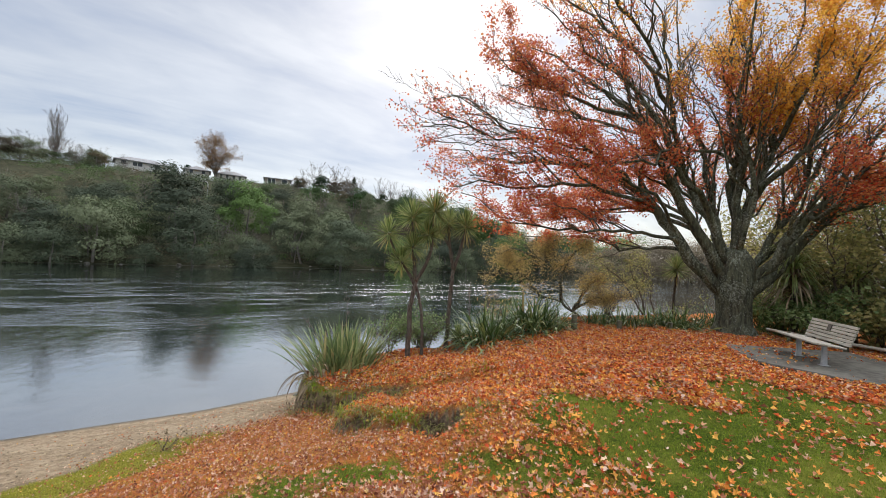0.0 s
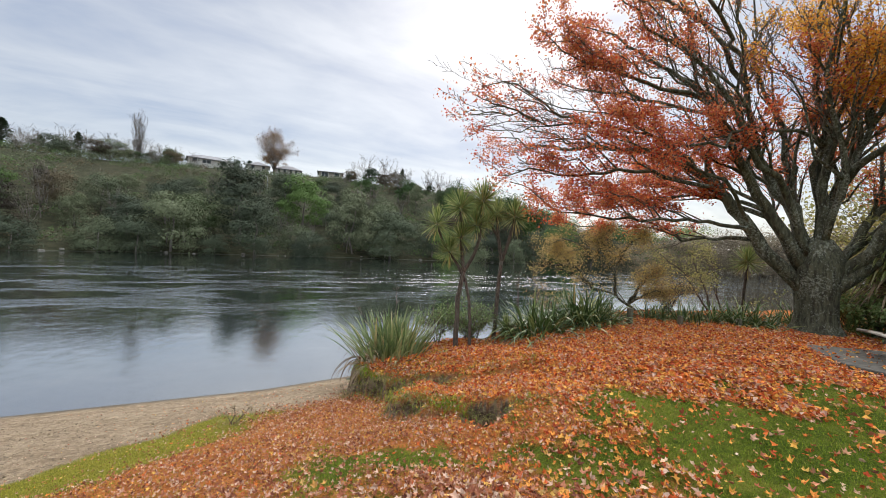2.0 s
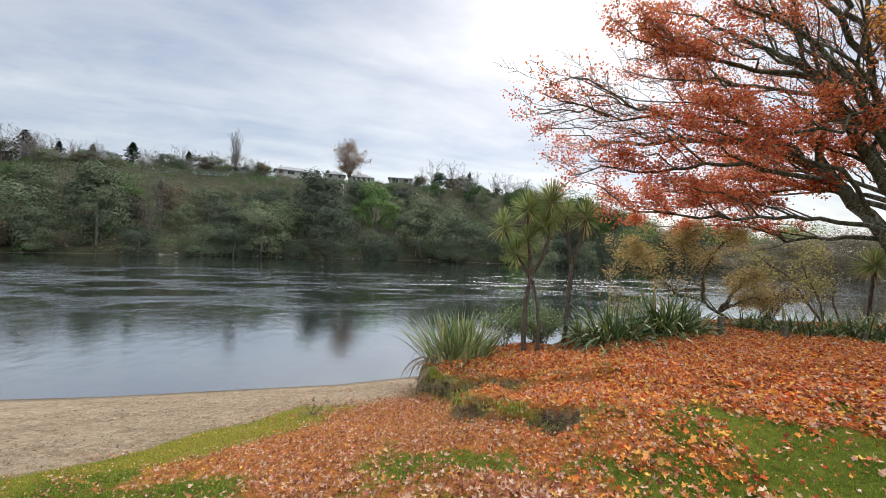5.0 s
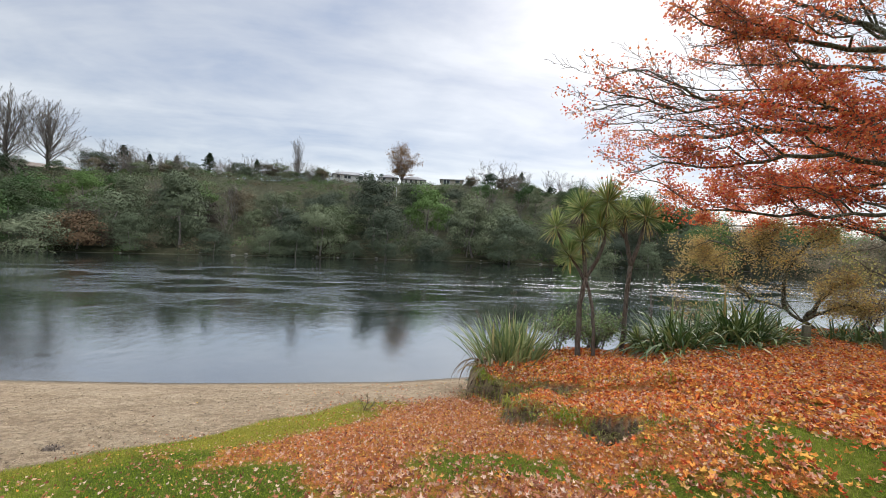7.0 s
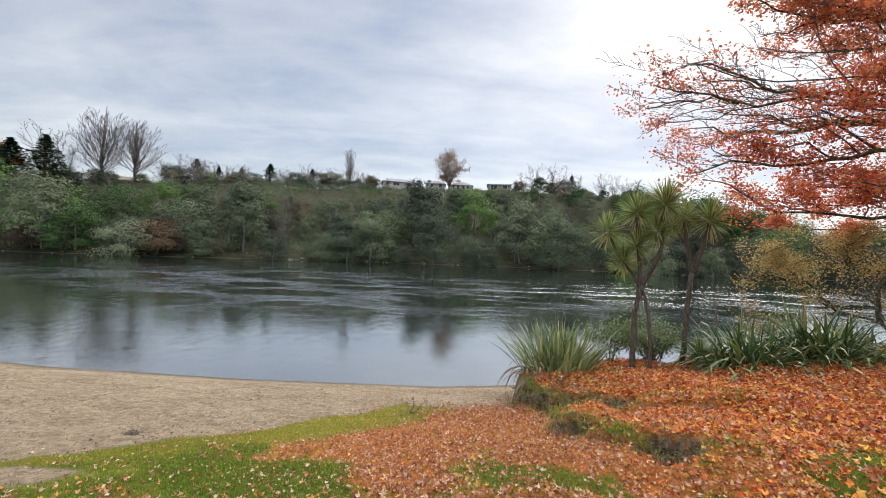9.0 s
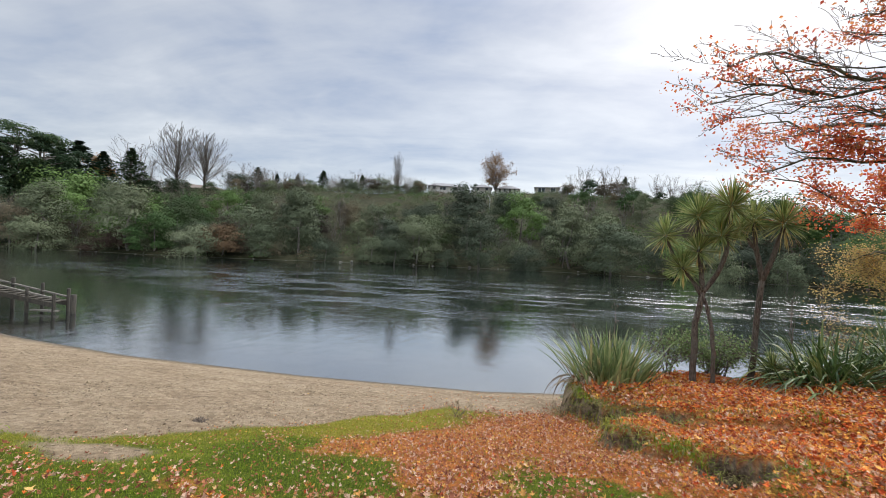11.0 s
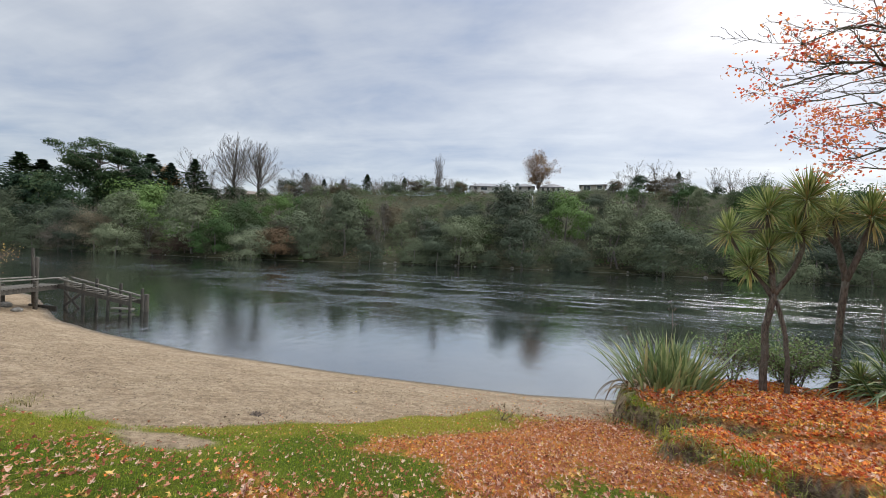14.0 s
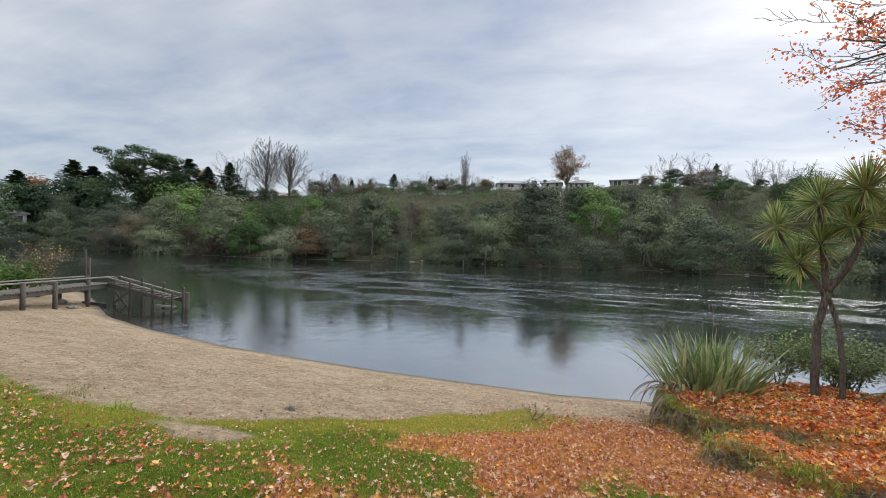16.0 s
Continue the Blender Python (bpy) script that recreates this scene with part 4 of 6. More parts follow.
# ---------------------------------------------------------------- flax and strap-leaved clumps
def strap_clump(name, label, base, count, length, width, low, high, droop, mat, seed, spread=0.25, dead=0):
    rng = np.random.default_rng(seed)
    base = Vector(base)
    ob = thing(name, label, "plant", Matrix.Translation(base), "strap-leaved clumps")
    ways = around(rng, count, low, high)
    roots = np.stack([rng.normal(0, spread * 0.5, count), rng.normal(0, spread * 0.5, count), np.full(count, -0.04)], -1)
    ways[:, :2] += roots[:, :2] * 1.2
    v, f = blades(rng, roots, ways, length * rng.uniform(0.6, 1.15, count), width * rng.uniform(0.7, 1.1, count), droop * rng.uniform(0.4, 1.5, count), 6, 0.3)
    part("leaves", mesh_np("leaves", v, f, mat), ob, kind="stuff")
    if dead:
        ways = around(rng, dead, -5, 40)
        ways[:, :2] += np.array([-0.75, -0.15])
        roots = np.stack([rng.normal(-0.40, spread * 0.3, dead), rng.normal(-0.03, spread * 0.4, dead), np.full(dead, 0.0)], -1)
        v, f = blades(rng, roots, ways, length * rng.uniform(0.5, 0.9, dead), width * rng.uniform(0.6, 0.9, dead), rng.uniform(1.8, 3.4, dead), 6, 0.3)
        part("dead_leaves", mesh_np("dead_leaves", v, f, flax_dead), ob, "dry brown drooping leaves", "stuff")
    return ob


strap_clump("flax", "upright green flax with dry leaves on a knoll", (2.1, 6.66, ground_z(2.1, 6.66)), 210, 0.92, 0.026, 55, 89, 0.6, flax_green, 41, 0.44, 75)
strap_clump("flax", "drooping green flax beside the fence", (5.3, 6.62, ground_z(5.3, 6.62) - 0.05), 460, 0.98, 0.024, 12, 85, 1.9, dark_strap, 42, 0.5, 40)
strap_clump("flax", "dense dark flax clump on the bank", (6.52, 6.55, ground_z(6.52, 6.55) - 0.05), 480, 1.0, 0.025, 12, 85, 1.9, dark_strap, 43, 0.5)
for i, (x, y, s) in enumerate([(7.5, 6.9, 0.6), (8.5, 6.3, 0.62), (9.05, 6.0, 0.7), (9.6, 5.65, 0.72), (10.1, 5.4, 0.82), (10.55, 5.2, 0.9), (12.1, 5.1, 0.9), (12.2, 3.9, 0.7), (12.0, 3.3, 0.6)]):
    strap_clump("lily_clump", "low clump of dark strap leaves behind the posts", (x, y, ground_z(x, y) - 0.04), 200, s, 0.019, 10, 82, 1.9, dark_strap, 50 + i, 0.4)


# ---------------------------------------------------------------- shrubs and small trees of the near bank
def shrub(name, label, base, limbs, seed, mat, per_tip, leaf, thick=0.03, levels=2, kids=7, scatter=0.08, bark_m=None, shrink=0.5):
    rng = np.random.default_rng(seed)
    base = Vector(base)
    ob = thing(name, label, "shrub" if name != "willow" else "tree", Matrix.Translation(base))
    tree = Tree(seed, 0.95, 0.12)
    geo, twigs = Geo(), Geo()
    for line in limbs:
        pts = []
        for a, b in zip(line[:-1], line[1:]):
            seg = wander(rng, a, b, 5, 0, 0.1)
            pts += seg if not pts else seg[1:]
        tree.limb(geo, twigs, pts, thick, 0.008, levels, kids, 6, 0.04, 0.15, shrink)
    part("stem", geo.mesh("stem", bark_m or twig_bark, True), ob)
    if twigs.v:
        part("twig_crown", twigs.mesh("twig_crown", bark_m or twig_bark), ob, kind="stuff")
    if per_tip:
        part("leaves", crown_mesh("leaves", tree, mat, rng, per_tip, leaf, scatter), ob, kind="stuff")
    return ob


def spray(rng, n, reach, up, spread=360, facing=0):
    out = []
    for i in range(n):
        a = radians(facing + (i + rng.uniform(0.2, 0.8)) / n * spread - spread / 2)
        l = reach * rng.uniform(0.6, 1.1)
        top = up * rng.uniform(0.7, 1.1)
        out.append([(0, 0, -0.1), (math.cos(a) * l * 0.35, math.sin(a) * l * 0.35, top * 0.6), (math.cos(a) * l, math.sin(a) * l, top)])
    return out


near_rng = np.random.default_rng(61)
for i, (x, y, rch, up) in enumerate([(3.25, 7.3, 0.40, 0.55), (3.95, 7.3, 0.45, 0.62), (4.2, 7.45, 0.35, 0.55)]):
    shrub("bush", "small green leafy bush below the cabbage trees", (x, y, ground_z(x, y)), spray(near_rng, 8, rch, up), 62 + i, shrub_leaf, 1.6, 0.022, 0.009, 2, 7, 0.05)

shrub("willow", "leaning willow with sparse yellow autumn leaves", (9.4, 7.44, 0.6),
      [[(0.05, -0.1, -0.4), (-0.06, 0.07, 0.84), (-0.22, 0.58, 1.16), (-0.36, 1.32, 1.28), (-0.66, 1.89, 1.64), (-1.01, 2.47, 1.89), (-1.28, 2.69, 2.03)],
       [(-0.22, 0.58, 1.16), (-0.28, 0.64, 1.90), (-0.45, 0.98, 2.38), (-0.49, 1.46, 2.86)],
       [(-0.28, 0.64, 1.90), (-0.28, 0.34, 2.47), (-0.19, 0.08, 2.80), (-0.05, -0.10, 2.87)],
       [(-0.45, 0.98, 2.38), (-0.51, 1.75, 2.57), (-0.79, 2.29, 2.78), (-1.02, 2.61, 2.53)],
       [(-0.15, 0.19, 1.01), (-0.18, -0.10, 1.50), (-0.18, -0.41, 1.85), (-0.14, -0.63, 1.93)],
       [(-0.15, 0.19, 1.01), (-0.27, -0.30, 1.29), (-0.24, -0.68, 1.47), (-0.23, -0.86, 1.45)],
       [(-0.66, 1.89, 1.64), (-0.49, 2.29, 2.16), (-0.62, 2.67, 2.70)],
       [(-0.36, 1.32, 1.28), (-0.60, 1.9, 1.9), (-0.8, 2.4, 2.35)],
       [(-0.45, 0.98, 2.38), (-0.73, 0.84, 2.78), (-0.67, 0.49, 3.04)]],
      71, willow_leaf, 9.0, 0.021, 0.055, 3, 6, 0.12, bark, 0.36)
shrub("bush", "small round yellowing bush over the water", (7.75, 9.3, -0.1), spray(near_rng, 12, 0.42, 1.75), 75, willow_leaf, 2.4, 0.018, 0.012, 2, 6, 0.07)
shrub("bush", "airy yellow-green bush at the willow's foot", (9.75, 6.85, ground_z(9.75, 6.85)), spray(near_rng, 10, 0.6, 0.85), 76, willow_leaf, 2.0, 0.022, 0.014, 2, 6, 0.06)
shrub("willow", "thin olive-leaved riverside tree with bare stems", (12.3, 7.0, 0.7),
      [[(0, 0, -0.3), (-0.3, 0.2, 1.2), (-0.9, 0.3, 2.5)], [(0.1, 0.1, -0.3), (-0.7, 0.5, 1.6), (-1.8, 0.6, 2.3)], [(0.2, 0, -0.3), (0.5, 0.4, 1.6), (0.4, 0.9, 2.6)]],
      72, olive_leaf, 3.2, 0.028, 0.04, 3, 7, 0.10, twig_bark, 0.42)
thicket_rng = np.random.default_rng(73)
for i, (x, y, rch, up, m, per) in enumerate([
        (12.6, 2.9, 1.0, 2.6, olive_leaf, 0.9), (13.2, 1.7, 1.3, 3.4, olive_leaf, 0.6), (12.2, 0.7, 1.2, 3.0, olive_leaf, 0.8), (14.0, 3.4, 1.4, 3.2, olive_leaf, 1.0),
        (14.6, 0.6, 1.6, 4.2, olive_leaf, 0.8), (15.5, 2.2, 1.6, 4.0, shrub_leaf, 1.0), (12.8, -0.9, 1.3, 3.4, olive_leaf, 0.9), (15.5, -1.2, 1.8, 4.2, shrub_leaf, 1.0)]):
    shrub("thicket_shrub", "tangled tall shrub with bare stems and thin leaves", (x, y, ground_z(x, y)), spray(thicket_rng, 7, rch, up), 80 + i, m, per * 2.0, 0.055, 0.035, 3, 5, 0.12)


for i, (x, y, rch, up) in enumerate([(17.5, 4.5, 2.4, 4.6), (18.5, 1.0, 2.6, 5.4), (18.0, -3.0, 2.6, 5.6), (20.5, 6.0, 2.4, 3.4), (16.5, -5.0, 2.6, 5.4)]):
    shrub("thicket_tree", "dark leafy tree at the back of the thicket", (x, y, ground_z(x, y)), spray(thicket_rng, 9, rch, up), 180 + i, olive_leaf, 3.2, 0.055, 0.06, 2, 8, 0.3)


low_rng = np.random.default_rng(190)
for i, (x, y) in enumerate([(11.9, 2.9), (12.0, 1.9), (12.0, 1.0), (11.8, 0.1), (12.6, 3.7), (13.0, 4.4), (12.9, 0.2), (12.0, -0.8), (13.6, 2.4)]):
    shrub("low_bush", "low dark leafy bush under the thicket", (x, y, ground_z(x, y)), spray(low_rng, 10, 0.75, 0.85), 191 + i, (shrub_leaf, olive_leaf)[i % 2], 4.2, 0.05, 0.014, 2, 5, 0.09)


# drooping cabbage palm beside the great trunk
def drooping_palm(base, top, seed):
    rng = np.random.default_rng(seed)
    base = Vector(base)
    ob = thing("drooping_palm", "dark shaggy plant with drooping strap leaves", "plant", Matrix.Translation(base))
    geo = Geo()
    geo.tube(wander(rng, (0, 0, -0.2), (0, 0, top), 6, 0, 0.05), [0.09, 0.085, 0.08, 0.08, 0.075, 0.07], 9, 0.06)
    part("trunk", geo.mesh("trunk", cabbage_bark, True), ob)
    for k in range(4):
        n = 90
        ways = around(rng, n, -20, 75)
        v, f = blades(rng, np.array([[0, 0, top - 0.22 * k]]) + ways * 0.06, ways, 0.95 * rng.uniform(0.7, 1.1, n), np.full(n, 0.02), rng.uniform(1.6, 3.2, n), 6, 0.25)
        part("leaf_head", mesh_np("leaf_head", v, f, cabbage_leaf if k < 2 else flax_dead), ob)


drooping_palm((12.1, 3.5, ground_z(12.1, 3.5)), 1.75, 90)
drooping_palm((12.9, 2.6, ground_z(12.9, 2.6)), 1.5, 91)
cabbage_tree("small cabbage tree with yellow-green head behind the trunk", (11.6, 6.0, 1.2), [([(11.6, 6.0, 1.0), (11.65, 6.0, 2.9)], 0.04, 0.035)], [((11.65, 6.0, 2.95), 1.2)], 35)


# ---------------------------------------------------------------- fence posts, rail, bench, pad
def fence_post(x, y, h, r):
    z = ground_z(x, y)
    geo = Geo()
    geo.tube([Vector((0, 0, -0.3)), Vector((0, 0, h - 0.02)), Vector((0, 0, h))], [r, r, r * 0.86], 14, 0.03, random.Random(5))
    ob = new("fence_post", geo.mesh("fence_post", post_wood, True))
    ob.matrix_basis = pose(x, y, z, 1.5, -1, 20 * x)
    return tagged(ob, "short round mossy wooden fence post", "post", "posts along the bank")


for x, y, h, r in [(7.3, 6.0, 0.36, 0.066), (8.45, 5.62, 0.22, 0.055), (9.75, 5.12, 0.22, 0.06), (11.9, 3.2, 0.3, 0.06)]:
    fence_post(x, y, h, r)


def log_rail(a, b, r):
    rail = Geo()
    rail.tube([Vector(a), Vector(a).lerp(Vector(b), 0.5) + Vector((0, 0, -0.01)), Vector(b)], [r, r * 1.03, r], 10, 0.04, random.Random(8))
    tagged(new("log_rail", rail.mesh("log_rail", bench_wood, True)), "low weathered wooden rail behind the bench", "rail", "rails behind the bench")


log_rail((11.4, 3.75, 1.64), (11.15, 2.4, 1.64), 0.034)
log_rail((11.1, 2.35, 1.63), (10.9, 0.2, 1.63), 0.034)
for x, y in [(11.32, 3.3), (11.16, 2.36), (11.0, 1.3)]:
    fence_post(x, y, 0.27, 0.045)


def park_bench(mid, turn, length=1.26):
    z = ground_z(mid[0], mid[1]) + 0.045
    ob = thing("park_bench", "slatted grey-brown wooden park bench on pale metal legs", "bench", pose(mid[0], mid[1], z, 0, 0, turn))
    for k in range(5):
        y = 0.27 - k * 0.098
        gg = Geo().box((0, y, 0.445 - 0.012 * k), (length, 0.086, 0.034), Euler((radians(3), 0, 0)).to_matrix())
        bevelled(part("seat_slat", gg.mesh("seat_slat", bench_wood), ob))
    lean = radians(-17)
    for k in range(6):
        h = 0.06 + k * 0.068
        y, zz = -0.20 - h * math.sin(-lean), 0.40 + h * math.cos(lean)
        gg = Geo().box((0, y, zz), (length, 0.03, 0.058), Euler((-lean, 0, 0)).to_matrix())
        bevelled(part("back_slat", gg.mesh("back_slat", bench_wood), ob))
    for x in (-0.38, 0.38):
        gg = Geo().box((x, 0.02, 0.2), (0.055, 0.085, 0.42), taper=0.8)
        bevelled(part("leg", gg.mesh("leg", grey_paint), ob, "pale grey metal leg"))
        gg = Geo().box((x, 0.05, 0.402), (0.06, 0.50, 0.05), Euler((radians(3), 0, 0)).to_matrix())
        bevelled(part("bearer", gg.mesh("bearer", dark_wood), ob))
        gg = Geo().box((x, -0.275, 0.59), (0.06, 0.045, 0.46), Euler((-lean, 0, 0)).to_matrix())
        bevelled(part("back_post", gg.mesh("back_post", dark_wood), ob))
        gg = Geo().box((x, 0.02, 0.006), (0.10, 0.14, 0.012))
        part("foot_plate", gg.mesh("foot_plate", grey_paint), ob)
    gg = Geo().box((0.02, -0.265, 0.70), (0.10, 0.012, 0.12), Euler((-lean, 0, 0)).to_matrix())
    part("plaque", gg.mesh("plaque", bronze), ob, "small dark metal plaque")
    return ob


bench = park_bench((9.07, 2.34), 42)
bench.scale = (0.92, 0.92, 0.86)

pad_geo = Geo()
pn = len(PAD)
pz = ground_z(9.2, 2.2)
for z in (pz - 0.12, pz + 0.045):
    pad_geo.v += [(x, y, z) for x, y in PAD]
pad_geo.f += [tuple(range(pn))[::-1], tuple(range(pn, 2 * pn))]
pad_geo.f += [(i, (i + 1) % pn, pn + (i + 1) % pn, pn + i) for i in range(pn)]
pad_me = pad_geo.mesh("concrete_pad", concrete)
if pad_me.polygons[1].normal.z < 0:
    pad_me.flip_normals()
bevelled(tagged(new("concrete_pad", pad_me), "worn concrete pad under the bench", "paving", kind="structure"), 0.015)


# ---------------------------------------------------------------- jetty
def jetty():
    ob = thing("jetty", "old weathered timber jetty with ramp into the water", "jetty", Matrix.Translation((-17.1, 9.5, 0)))
    o = Vector((-17.1, 9.5, 0))

    def beam(name, a, b, wide, deep, mat, label=""):
        a, b = Vector(a) - o, Vector(b) - o
        way = (b - a).normalized()
        side = Vector((-way.y, way.x, 0)).normalized() if abs(way.z) < 0.95 else Vector((1, 0, 0))
        turn = Matrix((way, side, way.cross(side))).transposed()
        gg = Geo().box((a + b) / 2, ((b - a).length, wide, deep), turn)
        return bevelled(part(name, gg.mesh(name, mat), ob, label), 0.008, 1)

    def pile(x, y, z0, z1, r, mat=jetty_wood):
        gg = Geo()
        gg.tube([Vector((x, y, z0)) - o, Vector((x, y, z1 - 0.03)) - o, Vector((x, y, z1)) - o], [r, r, r * 0.85], 10, 0.05, random.Random(int(x * 50)))
        part("jetty_post", gg.mesh("jetty_post", mat, True), ob)

    A, B = Vector((-15.44, 5.4, 1.06)), Vector((-18.4, 11.75, 0.86))
    run = (B - A).normalized()
    left = Vector((run.y, -run.x, 0)) * -1.0
    front = [(-15.95, 6.4, 0.25, 1.40), (-16.62, 7.95, 0.2, 1.31), (-17.12, 9.05, 0.0, 1.22), (-17.9, 10.5, -0.3, 1.11), (-17.95, 11.5, -0.6, 1.16)]
    for x, y, z0, z1 in front:
        pile(x, y, z0 - 0.3, z1, 0.07)
        pile(x + left.x * 1.0, y + left.y * 1.0, z0 - 0.3, 1.0, 0.065, dark_wood)
    n = 38
    for i in range(n):
        p = A.lerp(B, (i + 0.5) / n)
        beam("deck_plank", p + left * -0.02 + Vector((0, 0, 0.0)), p + left * 1.1, 0.125, 0.04, jetty_wood)
    for off in (0.05, 1.02):
        beam("joist", A + left * off - Vector((0, 0, 0.10)), B + left * off - Vector((0, 0, 0.10)), 0.07, 0.14, dark_wood)
    beam("handrail", A + Vector((-0.07, 0, 0.33)), B + Vector((-0.07, 0, 0.28)), 0.11, 0.045, old_wood, "pale weathered top rail")
    beam("handrail", A + left * 1.05 + Vector((0, 0, 0.33)), B + left * 1.05 + Vector((0, 0, 0.28)), 0.11, 0.045, old_wood)
    C, D = Vector((-18.25, 11.4, 0.84)), Vector((-15.05, 11.75, 0.30))
    slope = (D - C).normalized()
    out = Vector((-slope.y, slope.x, 0)).normalized()
    for off in (0.0, 0.5):
        beam("ramp_stringer", C + out * off, D + out * off, 0.07, 0.16, dark_wood)
        beam("ramp_rail", C + out * off + Vector((0, 0, 0.30)), D + out * off + Vector((0, 0, 0.24)), 0.06, 0.06, old_wood)
    for i in range(12):
        p = C.lerp(D, (i + 0.5) / 12) + Vector((0, 0, 0.09))
        beam("ramp_tread", p - out * 0.05, p + out * 0.56, 0.11, 0.04, jetty_wood)
    for t, top in ((0.36, 1.0), (0.70, 0.86), (1.0, 0.70)):
        p = C.lerp(D, t)
        pile(p.x, p.y, -1.2, top, 0.055, dark_wood)
        q = p + out * 0.52
        pile(q.x, q.y, -1.2, top + 0.14, 0.055, dark_wood)
    beam("brace", (-17.9, 11.4, 0.05), (-17.1, 11.5, 0.65), 0.05, 0.09, dark_wood)
    beam("brace", (-17.9, 11.4, 0.65), (-17.2, 11.5, -0.05), 0.05, 0.09, dark_wood)
    beam("landing", D + Vector((-0.8, -0.05, -0.2)), D + Vector((0.1, 0.05, -0.2)), 0.16, 0.06, old_wood)
    beam("bank_board", (-18.9, 10.9, 0.08), (-17.7, 11.05, 0.04), 0.06, 0.16, dark_wood)


jetty()


def mooring_post(x, y, z0, z1, r, label, rx=0, ry=0):
    gg = Geo()
    gg.tube([Vector((0, 0, z0)), Vector((0, 0, z1 - 0.03)), Vector((0, 0, z1))], [r, r, r * 0.85], 10, 0.04, random.Random(2))
    ob = new("mooring_post", gg.mesh("mooring_post", dark_wood, True))
    ob.matrix_basis = pose(x, y, 0, rx, ry, 0)
    tagged(ob, label, "post", "posts in the river")


mooring_post(-14.57, 12.0, -1.2, 0.68, 0.085, "thick wet timber mooring post standing in water")
mooring_post(-19.2, 11.2, -1.0, 2.3, 0.05, "tall thin leaning timber pole in the river", 0, -3)
mooring_post(-20.8, 12.2, -1.0, 1.85, 0.09, "short thick timber pile in the river")
jetty_rng = np.random.default_rng(95)
shrub("bush", "rounded green bush beside the jetty", (-21.0, 9.6, ground_z(-21.0, 9.6)), spray(jetty_rng, 12, 0.9, 0.95), 96, bank_green, 3.0, 0.05, 0.03, 2, 8, 0.1)
shrub("bush", "dense green bush behind the jetty", (-22.6, 8.6, ground_z(-22.6, 8.6)), spray(jetty_rng, 12, 1.1, 1.1), 97, bank_green, 3.0, 0.05, 0.03, 2, 8, 0.1)
shrub("bush", "twiggy shrub with sparse yellow leaves by the jetty", (-20.6, 10.3, ground_z(-20.6, 10.3)), spray(jetty_rng, 14, 0.6, 1.7), 98, willow_leaf, 0.3, 0.03, 0.018, 2, 8, 0.1)


# ---------------------------------------------------------------- far bank
far_rng = np.random.default_rng(101)


def leafy_crown(name, rng, reach, tall, clumps, cards, size, mat):
    """A domed, lumpy crown of leaf clumps; base at z = 0."""
    cards, size = int(cards * 1.7), size * 0.60
    u = rng.normal(size=(clumps, 3))
    u /= np.linalg.norm(u, axis=1, keepdims=True)
    u[:, 2] = np.where(u[:, 2] < -0.8, -u[:, 2], u[:, 2])
    k = rng.uniform(0.35, 1.0, (clumps, 1)) ** 0.6
    C = u * k * np.array([reach * 0.72, reach * 0.72, tall * 0.42]) + np.array([0, 0, tall * 0.44])
    R = reach * rng.uniform(0.18, 0.46, clumps)
    pick = rng.integers(0, clumps, cards)
    d = rng.normal(size=(cards, 3))
    d /= np.linalg.norm(d, axis=1, keepdims=True)
    d[:, 2] = np.where(d[:, 2] < -0.3, -d[:, 2], d[:, 2])
    P = C[pick] + d * (R[pick] * rng.uniform(0.5, 1.2, cards) ** 0.7)[:, None] * np.array([1, 1, 0.85])
    P[:, 2] = np.maximum(P[:, 2], 0.1)
    N = d + 0.45 * u[pick] + rng.normal(0, 0.32, (cards, 3))
    v, f = chips(rng, P, N, size * rng.uniform(0.5, 1.4, cards))
    return mesh_np(name, v, f, mat)


def trunk_mesh(rng, tall, r):
    geo = Geo()
    geo.tube(wander(rng, (0, 0, -0.8), (0, 0, tall), 5, 0, 0.08), [r, r * 0.9, r * 0.75, r * 0.55, r * 0.3], 7, 0.05)
    return geo.mesh("trunk", hazed_bark, True)


def bank_tree(label, reach, tall, clumps, cards, size, mat, seed):
    rng = np.random.default_rng(seed)
    ob = thing("bank_tree", label, "tree", None, "trees on the far bank")
    part("trunk", trunk_mesh(rng, tall * 0.6, 0.11), ob)
    part("crown", leafy_crown("crown", rng, reach, tall, clumps, cards, size, mat), ob)
    return ob


